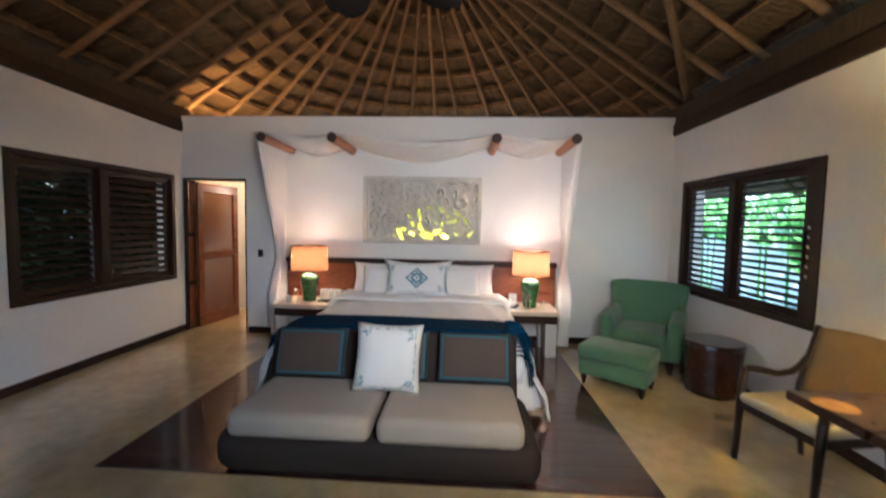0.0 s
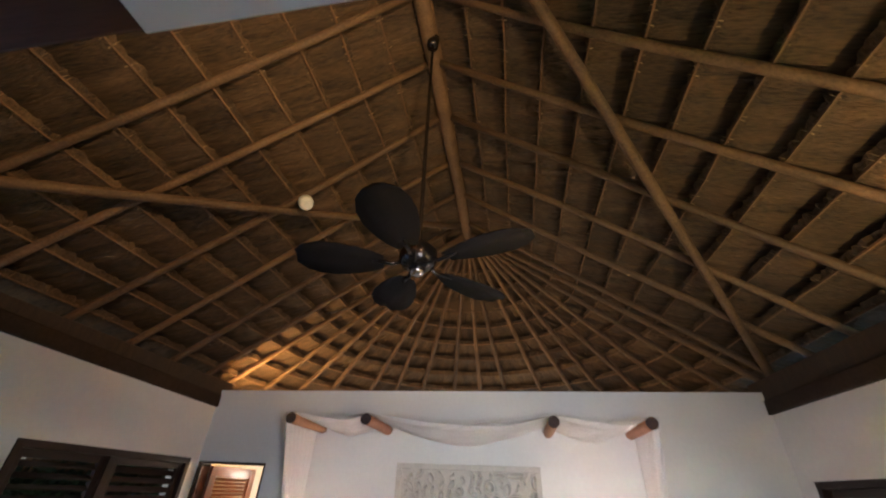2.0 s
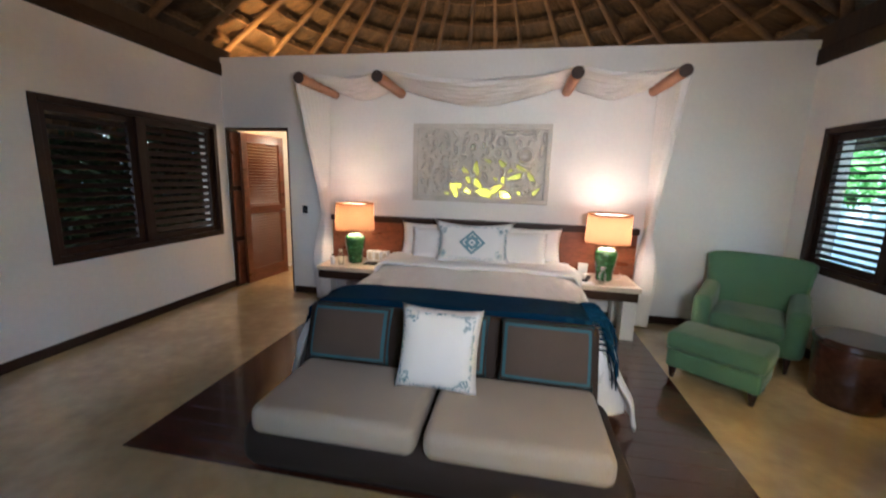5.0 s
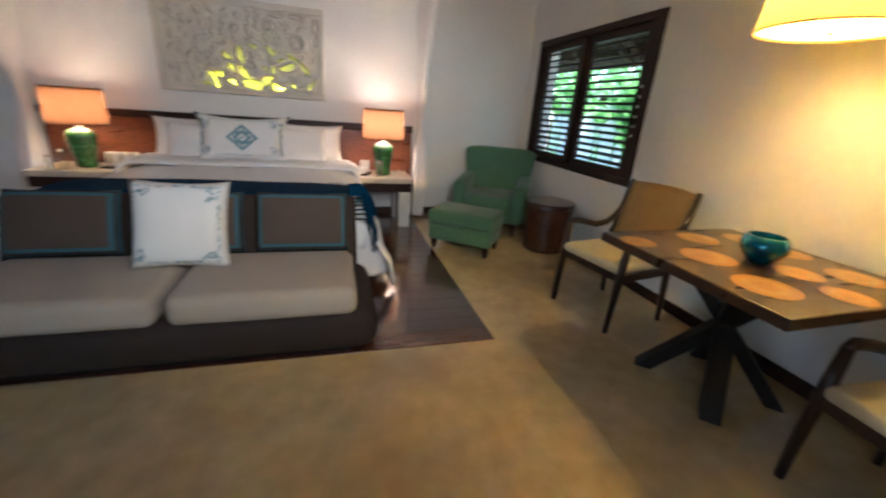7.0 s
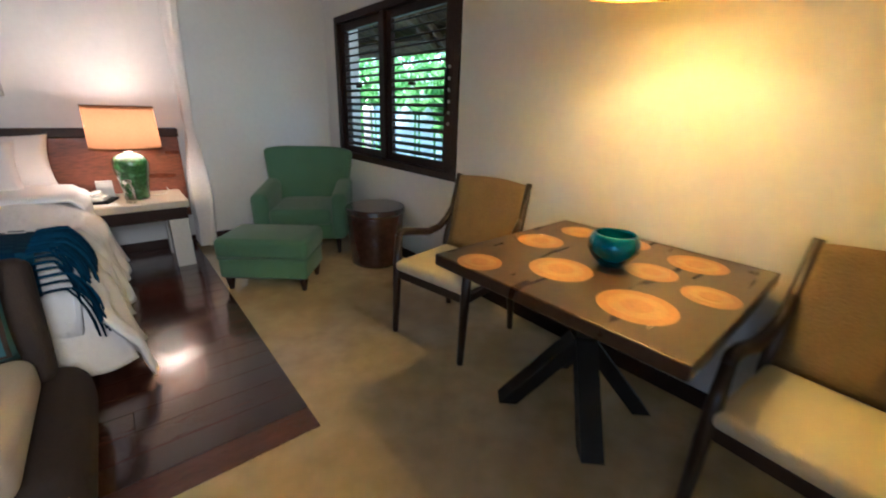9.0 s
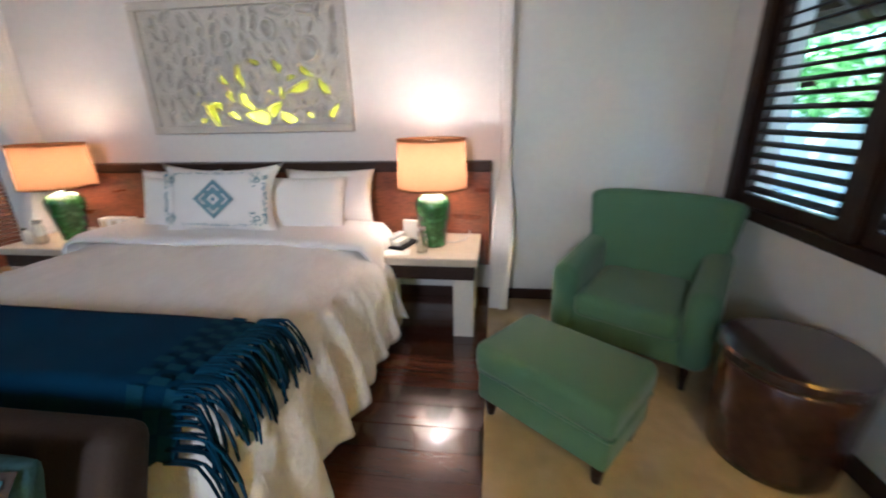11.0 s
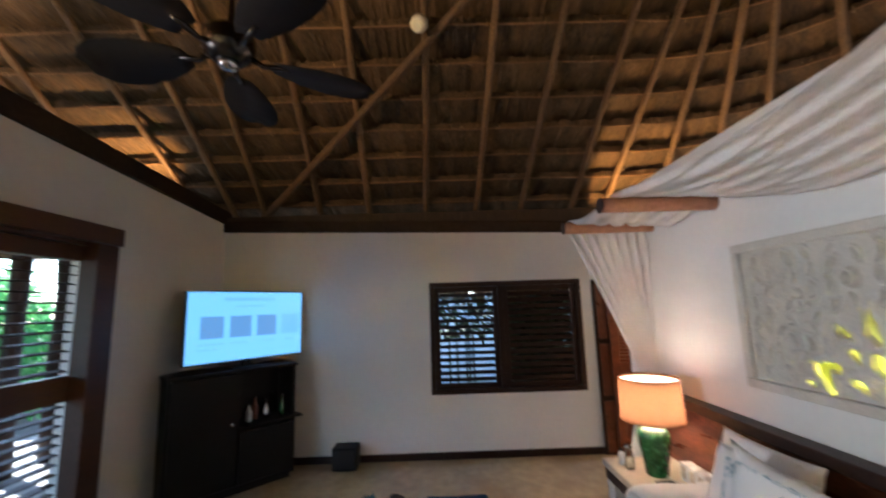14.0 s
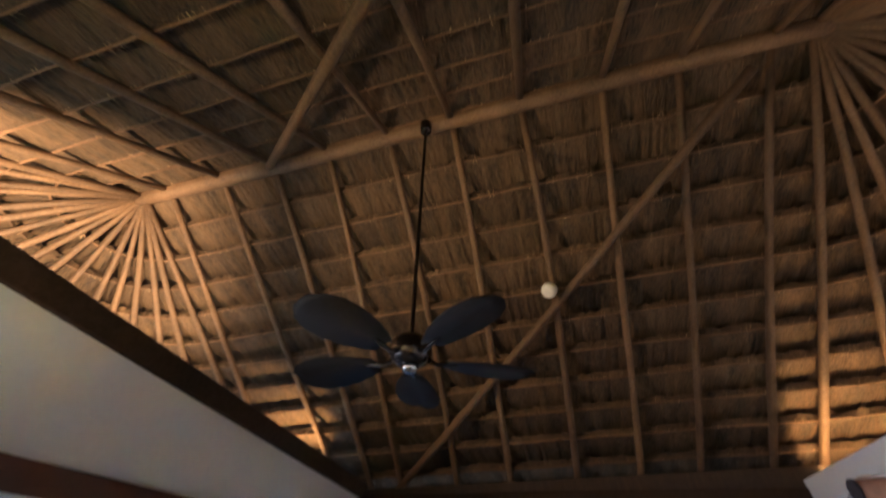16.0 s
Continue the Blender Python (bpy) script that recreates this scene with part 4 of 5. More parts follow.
def lamp(x, y, label, g=1.0):
    t = thing("table_lamp", label, "lamp", pose(x, y, 0.548), "bedside lamps")
    part("body", lathe([(0.0, 0), (0.075, 0), (0.082, 0.012), (0.084, 0.06), (0.1, 0.16), (0.116, 0.25), (0.117, 0.29), (0.1, 0.325), (0.062, 0.345), (0.04, 0.35), (0, 0.35)]), CERAMIC, t, "green glazed ceramic jar", smooth=True)
    part("neck", lathe([(0.0, 0.35), (0.036, 0.35), (0.03, 0.37), (0.012, 0.375), (0.012, 0.42), (0, 0.42)], 14), CHROME, t, smooth=True)
    shade = part("shade", lathe([(0.222, 0.39), (0.214, 0.69)], 36), SHADE, t, "orange-lit linen drum shade", smooth=True)
    part("top_diffuser", lathe([(0.0, 0.672), (0.212, 0.672)], 36), SHADE_DISC, shade, "pale cloth disc")
    part("bottom_diffuser", lathe([(0.014, 0.405), (0.219, 0.405)], 36), SHADE_BASE, shade, "pale cloth disc")
    for r, z in ((0.222, 0.39), (0.214, 0.69)):
        part("rim", tube(bmesh.new(), [(r * math.cos(a), r * math.sin(a), z) for a in (2 * math.pi * k / 30 for k in range(31))], 0.004, 5), SHADE, shade)
    part("cord", tube(bmesh.new(), [(0.07, 0.03, 0.012), (0.14, 0.05, 0.005), (0.2, 0.11, 0.005), (0.22, 0.2, 0.005), (0.225, 0.28, 0.02)], 0.004, 6), PLASTIC, t, "thin pale cord", smooth=True)
    for a in (0, 120, 240):
        part("spoke", tube(bmesh.new(), [(0, 0, 0.41), (0.22 * math.cos(radians(a)), 0.22 * math.sin(radians(a)), 0.395)], 0.003, 5), CHROME, shade, "thin steel spoke")
    return t


lamp(1.33, 5.15, "lit table lamp with green glazed jar and linen shade")
lamp(-1.42, 5.15, "lit table lamp with green glazed jar and linen shade")


def carafe(x, y, label):
    t = thing("water_bottle", label, "bottle", pose(x, y, 0.548), "water bottles")
    part("bottle", lathe([(0, 0), (0.034, 0), (0.036, 0.01), (0.036, 0.1), (0.03, 0.125), (0.02, 0.14), (0.02, 0.15), (0.017, 0.15), (0.017, 0.14), (0.027, 0.12), (0.032, 0.1), (0.032, 0.008), (0, 0.008)], 20), GLASS, t, smooth=True)
    part("cap", lathe([(0, 0.148), (0.024, 0.148), (0.026, 0.15), (0.026, 0.175), (0, 0.175)], 18), CHROME, t, "steel cap", smooth=True)


carafe(1.28, 4.98, "clear glass water bottle with steel cap")
carafe(-1.53, 5.0, "clear glass water bottle with steel cap")
tel = thing("telephone", "white bedside telephone on a dark tray", "telephone", pose(1.1, 5.13, 0.549, 0, 0, -18))
part("tray", cube(-0.085, 0.085, -0.11, 0.11, 0, 0.018, 0.004), BLACK, tel, "black tray")
part("body", cube(-0.06, 0.05, -0.09, 0.05, 0.018, 0.05, 0.008), PLASTIC, tel)
part("handset", cube(-0.05, 0.0, -0.1, 0.08, 0.05, 0.078, 0.012, 3), PLASTIC, tel)
card = thing("folded_card", "small white folded card standing on the nightstand", "card", pose(1.14, 5.3, 0.549, 0, 0, -10))
part("front", cube(-0.05, 0.05, -0.014, -0.011, 0, 0.13), PAPER, card)
part("back", cube(-0.05, 0.05, 0.011, 0.014, 0, 0.13), PAPER, card)
part("top_fold", cube(-0.05, 0.05, -0.011, 0.011, 0.127, 0.13), PAPER, card)
tagged(part("note", cube(-0.1, 0.1, -0.06, 0.06, 0, 0.002), PAPER, m=pose(1.1, 4.97, 0.549, 0, 0, 8)), "flat white paper note on the nightstand", "note")
for i, x in enumerate((-1.29, -1.198, -1.106)):
    t = thing("tissue_box", "small white box standing in a row", "box", pose(x, 5.31, 0.549), "white boxes beside the lamp")
    part("carton", cube(-0.04, 0.04, -0.04, 0.04, 0, 0.12, 0.004), PAPER, t)
    part("opening", cube(-0.022, 0.022, -0.043, -0.0405, 0.02, 0.1), STONE, t)
tagged(part("tray", cube(-0.12, 0.12, -0.06, 0.06, 0, 0.012, 0.004), BLACK, m=pose(-1.17, 5.12, 0.549)), "flat black tray on the nightstand", "tray")
t = thing("small_bottle", "small white lotion bottle on the nightstand", "bottle", pose(-1.62, 4.98, 0.549))
part("bottle", lathe([(0, 0), (0.025, 0), (0.026, 0.08), (0.012, 0.1), (0, 0.1)], 16), PLASTIC, t, smooth=True)
part("cap", lathe([(0, 0.1), (0.011, 0.1), (0.011, 0.12), (0, 0.12)], 12), BLACK, t, smooth=True)
sw = thing("light_switch", "small dark switch plate on the white wall", "switch", pose(-2.25, 5.52, 1.1))
part("plate", cube(-0.035, 0.035, -0.01, 0, -0.05, 0.05, 0.003), BLACK, sw)
part("rocker", cube(-0.014, 0.014, -0.014, -0.01, -0.02, 0.02, 0.002), LEG, sw)

# ---- carved screen ----
screen = thing("carved_screen", "carved pale stone screen, glowing yellow from behind", "wall art")
for b in ((AX0, AX1, AZ0, AZ0 + 0.055), (AX0, AX1, AZ1 - 0.055, AZ1), (AX0, AX0 + 0.055, AZ0 + 0.055, AZ1 - 0.055), (AX1 - 0.055, AX1, AZ0 + 0.055, AZ1 - 0.055)):
    part("border", cube(b[0], b[1], 5.455, 5.535, b[2], b[3], 0.008), CARVED, screen)
rnd = random.Random(4)
RING = ((0.458, 1.81, 0.046, 0.046, 0.0), (0.193, 1.95, 0.03, 0.036, 0.2), (-0.13, 1.9, 0.022, 0.024, 0.0))
holes = []
# pierced leaves of the carved tree: centre x, z, half length, tilt in degrees
TRUNK = ((0.02, 1.385, 0.088, -20), (0.242, 1.38, 0.058, -30), (0.145, 1.436, 0.06, 48), (-0.341, 1.42, 0.072, -65), (-0.29, 1.47, 0.042, -30), (-0.418, 1.372, 0.028, -6),
         (-0.177, 1.403, 0.036, -36), (-0.066, 1.496, 0.064, -56), (-0.176, 1.535, 0.037, -51))
CROWN = ((-0.088, 1.668, 0.07, -84), (-0.216, 1.642, 0.046, -41), (0.04, 1.751, 0.041, -28), (0.202, 1.724, 0.052, -46), (0.297, 1.645, 0.034, 24), (0.409, 1.678, 0.053, -32),
         (0.358, 1.578, 0.07, 13), (0.22, 1.542, 0.04, -88), (0.134, 1.552, 0.026, -37), (0.527, 1.58, 0.06, -54), (0.588, 1.418, 0.052, 50), (0.406, 1.4, 0.026, -51))
for lot, fat in ((TRUNK, 0.5), (CROWN, 0.4)):
    for x, z, a, t in lot:
        holes.append((x, z, a, a * fat, radians(t)))
pits = list(RING) + [(0.652, 2.006, 0.05, 0.022, 1.57), (0.638, 1.858, 0.06, 0.026, 1.45), (0.458, 2.058, 0.06, 0.024, 0.0), (0.287, 2.05, 0.05, 0.022, 0.1), (0.375, 1.932, 0.045, 0.024, 1.5)]
for _ in range(1100):
    x, z = rnd.uniform(AX0 + 0.09, AX1 - 0.09), rnd.uniform(AZ0 + 0.09, AZ1 - 0.08)
    a = rnd.uniform(0.02, 0.044) if z > 1.5 or x < -0.4 else rnd.uniform(0.012, 0.02)
    if all((x - h[0]) ** 2 + (z - h[1]) ** 2 > (max(h[2], 0.022) * (2.1 if h in RING else 0.9) + a * 0.9 + 0.008) ** 2 for h in holes + pits):
        pits.append((x, z, a, a * rnd.uniform(0.35, 0.6), 1.57 + rnd.uniform(-0.7, 0.7)))
H = np.array(holes)
NX, NZ = 290, 154
gx, gz = np.linspace(AX0 + 0.05, AX1 - 0.05, NX + 1), np.linspace(AZ0 + 0.05, AZ1 - 0.05, NZ + 1)
GX, GZ = np.meshgrid(gx, gz, indexing="ij")
near = np.full(GX.shape, 9.0)
relief = np.zeros(GX.shape)
for x, z, a, b, t in H:
    dx, dz = GX - x, GZ - z
    p, q = dx * math.cos(t) + dz * math.sin(t), -dx * math.sin(t) + dz * math.cos(t)
    d = np.sqrt((p / a) ** 2 + (q / b) ** 2)
    turn = np.arctan2(q / b, p / a)
    d *= 1 + 0.16 * np.sin(3 * turn + 40 * x) + 0.1 * np.sin(2 * turn + 70 * z) + 0.05 * np.sin(5 * turn + 90 * x)
    near = np.minimum(near, d)
for x, z, a, b, t in pits:
    dx, dz = GX - x, GZ - z
    p, q = dx * math.cos(t) + dz * math.sin(t), -dx * math.sin(t) + dz * math.cos(t)
    d = np.sqrt((p / a) ** 2 + (q / b) ** 2)
    relief += 0.018 * np.exp(-((d - 1.35) / 0.28) ** 2) - 0.034 * np.exp(-(d / 0.85) ** 4)
    if b > 0.65 * a:
        relief += 0.034 * np.exp(-((d - 1.6) / 0.3) ** 2)
ripple = np.sin(GX * 90 + 3 * np.sin(GZ * 30)) * np.sin(GZ * 85 + 2 * np.sin(GX * 25))
depth_map = 5.487 - relief - 0.014 * np.exp(-((near - 1.35) / 0.3) ** 2) + 0.0015 * ripple
bm = bmesh.new()
vs = [[bm.verts.new((GX[i, j], depth_map[i, j], GZ[i, j])) for j in range(NZ + 1)] for i in range(NX + 1)]
for i in range(NX):
    for j in range(NZ):
        if near[i:i + 2, j:j + 2].mean() > 1.0:
            bm.faces.new((vs[i][j], vs[i + 1][j], vs[i + 1][j + 1], vs[i][j + 1]))
loose = [v for v in bm.verts if not v.link_faces]
bmesh.ops.delete(bm, geom=loose, context="VERTS")
rim = [v for v in bm.verts if any(len(e.link_faces) == 1 for e in v.link_edges)]
for _ in range(2):
    bmesh.ops.smooth_vert(bm, verts=rim, factor=0.5, use_axis_x=True, use_axis_z=True)
edges = [e for e in bm.edges if len(e.link_faces) == 1]
out = bmesh.ops.extrude_edge_only(bm, edges=edges)
for v in out["geom"]:
    if isinstance(v, bmesh.types.BMVert):
        v.co.y = 5.515
part("lattice", bm, CARVED, screen, "carved stone foliage with pierced holes", smooth=True)

# ---- canopy logs and draped sheer cloth ----
POLES = ((-1.805, -0.01), (-0.99, 0.03), (0.845, 0.02), (1.705, -0.02))
for x, dx in POLES:
    t = thing("canopy_log", "short peeled log jutting from the wall", "log", group="canopy logs")
    part("log", tube(bmesh.new(), [(x, 4.72 + k * 0.1 * 1.0, 2.485) for k in range(9)], 0.052, 14, 0.04), LOG, t, smooth=True)
    part("end_cut", tube(bmesh.new(), [(x, 4.712, 2.485), (x, 4.722, 2.485)], 0.055, 14), LOG_END, t, "dark sawn end")
cloth = thing("canopy_cloth", "sheer white cotton draped over the canopy logs", "canopy")


def swag(xa, xb, sag):
    def fn(u, v):
        y = 4.75 + v * 0.745
        e = math.sin(math.pi * u)
        wave = 0.014 * math.sin(v * 30 + 2 * math.sin(u * 5)) + 0.008 * math.sin(v * 67 + u * 6) + 0.004 * math.sin(v * 131 + u * 11)
        return (xa + (xb - xa) * u, y - 0.05 * e * math.sin(v * 3), 2.545 - sag * e * (0.75 + 0.5 * v) + wave * (0.4 + e))
    return grid(fn, 36, 60)


for xa, xb, sag in ((-1.83, -0.99, 0.09), (-0.99, 0.845, 0.15), (0.845, 1.73, 0.1)):
    part("swag", swag(xa, xb, sag), SHEER, cloth, smooth=True)


def drop(x, sg):
    """The side panel: wide at the log, gathered to a tie at lamp height, then falling to the floor."""
    def fn(u, v):
        z = 2.545 - v * 2.5
        tie = 1.04
        if z > tie:
            k = (z - tie) / (2.545 - tie)
            y0, y1 = 5.40 + (4.74 - 5.40) * k ** 1.15, 5.50
        else:
            k = (tie - z) / tie
            y0, y1 = 5.40 - 0.2 * math.sin(min(1, k * 1.3) * 2.0), 5.50
        w = 0.034 if z > tie else 0.03 + 0.045 * math.sin(min(1, k * 1.4) * 2.2)
        xx = x + sg * (0.03 + 0.05 * (1 - abs(z - tie) / 1.6)) + w * math.sin(u * 46 + 0.6 * math.sin(z * 3))
        return (xx, y0 + (y1 - y0) * u, z)
    return grid(fn, 110, 44)


part("side_panel", drop(-1.86, -1), SHEER, cloth, smooth=True)
part("side_panel", drop(1.72, 1), SHEER, cloth, smooth=True)
for x in (1.78, -1.93):
    t = thing("tieback_hook", "small steel curtain hook on the wall", "hook", pose(x, 5.52, 1.04))
    part("hook", tube(bmesh.new(), [(0, 0, 0), (0, -0.09, 0), (0, -0.1, 0.02)], 0.006, 6), CHROME, t)


# ---- reading corner ----
arm = thing("armchair", "green upholstered armchair with rounded arms", "armchair", pose(2.6, 4.93, 0, 0, 0, -31))
part("seat_base", cube(-0.36, 0.36, -0.36, 0.3, 0.14, 0.3, 0.03, 3), GREEN, arm, smooth=True)
part("seat_cushion", cube(-0.265, 0.265, -0.41, 0.24, 0.28, 0.43, 0.055, 5), GREEN, arm, "plump green seat cushion", smooth=True)


def chair_back(u, v):
    x = (u - 0.5) * (0.72 + 0.16 * v)
    z = 0.28 + v * 0.61
    return (x, 0.25 + 0.14 * v - 0.07 * abs(2 * u - 1) ** 3, z - 0.03 * abs(2 * u - 1) ** 4 * v)


bm = grid(chair_back, 14, 12)
bmesh.ops.recalc_face_normals(bm, faces=bm.faces[:])
bmesh.ops.solidify(bm, geom=bm.faces[:], thickness=0.12)
back = part("backrest", bm, GREEN, arm, "green padded backrest", smooth=True)
bv = back.modifiers.new("round", "BEVEL")
bv.width, bv.segments, bv.limit_method, bv.angle_limit = 0.035, 3, "ANGLE", radians(50)
for sg in (-1, 1):
    bm = cube(-0.075, 0.075, -0.39, 0.32, 0.14, 0.57, 0.068, 5)
    for v in bm.verts:
        if v.co.z > 0.5:
            v.co.z += 0.06 * max(0, v.co.y) / 0.3 - 0.015 * max(0, -v.co.y)
        v.co.x += sg * (0.33 + 0.03 * max(0, v.co.z - 0.3))
    part("armrest", bm, GREEN, arm, smooth=True)
    for y in (-0.31, 0.27):
        part("leg", lathe([(0, 0), (0.014, 0), (0.026, 0.13), (0.026, 0.15), (0, 0.15)], 12), DARK, arm, "short turned dark leg", smooth=True, m=pose(sg * 0.31, y, 0))
ott = thing("ottoman", "green upholstered ottoman on short dark legs", "ottoman", pose(2.03, 4.18, 0, 0, 0, -39))
part("box", cube(-0.31, 0.31, -0.205, 0.205, 0.1, 0.255, 0.025, 3), GREEN, ott, smooth=True)
part("cushion", cube(-0.325, 0.325, -0.22, 0.22, 0.25, 0.4, 0.045, 4), GREEN, ott, "plump green top cushion", smooth=True)
part("piping", tube(bmesh.new(), [(-0.3, -0.2, 0.252), (0.3, -0.2, 0.252), (0.315, -0.19, 0.252), (0.315, 0.19, 0.252), (0.3, 0.2, 0.252), (-0.3, 0.2, 0.252), (-0.315, 0.19, 0.252), (-0.315, -0.19, 0.252), (-0.3, -0.2, 0.252)], 0.007, 6), GREEN, ott, smooth=True)
for sx in (-1, 1):
    for sy in (-1, 1):
        part("leg", lathe([(0, 0), (0.016, 0), (0.03, 0.08), (0.026, 0.11), (0, 0.11)], 12), DARK, ott, "short turned dark leg", smooth=True, m=pose(sx * 0.265, sy * 0.15, 0))
drum = thing("side_table", "round dark red wooden drum side table", "side table", pose(2.88, 4.12, 0))
bm = lathe([(0, 0), (0.2, 0), (0.212, 0.01), (0.216, 0.05), (0.22, 0.12), (0.226, 0.2), (0.228, 0.212), (0.226, 0.224), (0.232, 0.3), (0.238, 0.38), (0.24, 0.43), (0.236, 0.445), (0, 0.445)], 44)
for v in bm.verts:
    if math.hypot(v.co.x, v.co.y) > 0.1:
        k = 1 + 0.012 * noise.noise((v.co.x * 9, v.co.y * 9, v.co.z * 7))
        v.co.x, v.co.y = v.co.x * k, v.co.y * k
part("body", bm, STUMP, drum, smooth=True)
STUMP_TOP = material("polished_drum_top", (0.055, 0.026, 0.018), 0.1, vary=0.3, scale=4, fine=20, bump=0.02, coat=0.8)
part("top", lathe([(0, 0.445), (0.2, 0.445), (0.245, 0.45), (0.25, 0.458), (0.25, 0.49), (0.243, 0.5), (0, 0.5)], 40), STUMP_TOP, drum, "glossy round top", smooth=False)

# ---- dining corner ----
TX, TY = 2.62, 1.935
table = thing("dining_table", "square dark wooden table with round gold inlays", "table", pose(TX, TY, 0, 0, 0, 1))
part("tabletop", cube(-0.46, 0.46, -0.465, 0.465, 0.69, 0.738, 0.006), TABLE, table)
part("apron", cube(-0.4, 0.4, -0.4, 0.4, 0.668, 0.69), CHAIR, table)
for sx, sy in ((-1, -1), (1, -1), (-1, 1), (1, 1)):
    bm = bmesh.new()
    a, b = Vector((0.06 + sx * 0.21, 0.06 + sy * 0.215, 0.0)), Vector((0.05 - sx * 0.17, 0.05 - sy * 0.165, 0.668))
    d = (b - a).normalized()
    e = Vector((sx * 0.7, -sy * 0.7, 0)).normalized() * 0.045
    f = d.cross(e).normalized() * 0.052
    ring0 = [bm.verts.new(Vector((q.x, q.y, 0))) for q in (a + e + f, a - e + f, a - e - f, a + e - f)]
    ring1 = [bm.verts.new(Vector((q.x, q.y, 0.668))) for q in (b + e + f, b - e + f, b - e - f, b + e - f)]
    for k in range(4):
        bm.faces.new((ring0[k], ring0[(k + 1) % 4], ring1[(k + 1) % 4], ring1[k]))
    bm.faces.new(ring0[::-1]), bm.faces.new(ring1)
    bmesh.ops.recalc_face_normals(bm, faces=bm.faces[:])
    part("leg", bm, LEG, table, "heavy black crossed leg")
for x, y, r in ((2.24, 2.23, 0.085), (2.65, 2.25, 0.1), (2.43, 2.0, 0.115), (2.36, 1.69, 0.115), (2.68, 1.78, 0.09), (2.91, 1.7, 0.105), (2.62, 1.57, 0.085), (2.93, 2.22, 0.09), (2.95, 1.98, 0.08)):
    for k, (s, mat) in enumerate(((1.0, INLAY), (0.72, INLAY_RING), (0.4, INLAY))):
        part("inlay", lathe([(0, 0.7375), (r * s, 0.7375), (r * s, 0.7386 + 0.0008 * k), (0, 0.7386 + 0.0008 * k)], 30), mat, table, "golden round wood inlay" if k == 0 else "", m=pose(x - TX, y - TY, 0))
tagged(part("bowl", lathe([(0, 0), (0.05, 0), (0.055, 0.008), (0.085, 0.035), (0.108, 0.075), (0.105, 0.11), (0.09, 0.14), (0.084, 0.145), (0.08, 0.14), (0.094, 0.11), (0.097, 0.075), (0.077, 0.042), (0.05, 0.018), (0, 0.016)], 36), BOWL, smooth=True, m=pose(2.625, 1.91, 0.741) @ Matrix.Scale(0.86, 4)),
       "shiny teal bowl on the dining table", "bowl")


def dining_chair(m):
    c = thing("dining_chair", "dark wooden armchair with cane back and cream seat", "chair", m, "chairs at the table")
    # the chair faces -x
    for sg in (-1, 1):
        y = sg * 0.25
        part("front_leg", tube(bmesh.new(), [(-0.27, y, 0), (-0.25, y, 0.42), (-0.235, y, 0.6)], [0.017, 0.026, 0.021], 10), CHAIR, c, smooth=True)
        part("back_leg", tube(bmesh.new(), [(0.24, y, 0), (0.19, y, 0.42), (0.2, y, 0.5), (0.305, y, 0.9)], [0.017, 0.026, 0.026, 0.018], 10), CHAIR, c, smooth=True)
        part("arm", tube(bmesh.new(), [(-0.24, y, 0.6), (-0.2, y * 1.03, 0.613), (-0.1, y * 1.06, 0.595), (0.03, y * 1.06, 0.565), (0.13, y * 1.04, 0.58), (0.19, y * 1.0, 0.63), (0.245, y, 0.7)], [0.02, 0.023, 0.024, 0.024, 0.023, 0.021, 0.017], 10), CHAIR, c, smooth=True)
        part("side_rail", cube(-0.25, 0.2, y - 0.012, y + 0.012, 0.35, 0.4, 0.004), CHAIR, c)
    part("front_rail", cube(-0.262, -0.236, -0.25, 0.25, 0.35, 0.4, 0.004), CHAIR, c)
    part("back_rail", cube(0.18, 0.205, -0.25, 0.25, 0.35, 0.4, 0.004), CHAIR, c)
    part("seat", cube(-0.275, 0.185, -0.25, 0.25, 0.395, 0.46, 0.028, 4), SEAT, c, "cream upholstered seat", smooth=True)

    def cane(u, v):
        z = 0.44 + v * 0.45
        return (0.187 + (z - 0.46) * 0.262 + 0.03 * (1 - (2 * u - 1) ** 2), (u - 0.5) * 0.475, z + 0.012 * (1 - (2 * u - 1) ** 2) * v)
    part("backrest", thick(grid(cane, 10, 8), 0.012), CANE, c, "woven tan cane back", smooth=True)
    return c


first_chair = dining_chair(pose(2.72, 1.185, 0, 0, 0, -5))
copy_thing(first_chair, pose(2.68, 2.83, 0, 0, 0, 10))
pend = thing("pendant_lamp", "lit yellow linen drum lamp over the table", "lamp", pose(2.62, 1.95, 0))
part("shade", lathe([(0.24, 1.67), (0.215, 1.95)], 40), SHADE_Y, pend, "yellow linen drum shade", smooth=True)
part("diffuser", lathe([(0.0, 1.676), (0.234, 1.676)], 40), DIFFUSER, pend)
for r, z in ((0.24, 1.67), (0.215, 1.95)):
    part("rim", tube(bmesh.new(), [(r * math.cos(a), r * math.sin(a), z) for a in (2 * math.pi * k / 32 for k in range(33))], 0.004, 5), SHADE_Y, pend)
part("finial", lathe([(0, 1.655), (0.012, 1.66), (0.012, 1.676), (0, 1.676)], 10), CHROME, pend, smooth=True)
part("socket", lathe([(0, 1.9), (0.02, 1.9), (0.02, 1.97), (0.006, 1.98), (0, 1.98)], 12), BLACK, pend, smooth=True)
part("cord", tube(bmesh.new(), [(0, 0, 1.97), (0, 0, 3.68)], 0.005, 6), BLACK, pend)

# ---- television corner ----
cab = thing("corner_cabinet", "black wooden corner cabinet with an open bar shelf", "cabinet", pose(-2.58, 1.46, 0, 0, 0, -45))
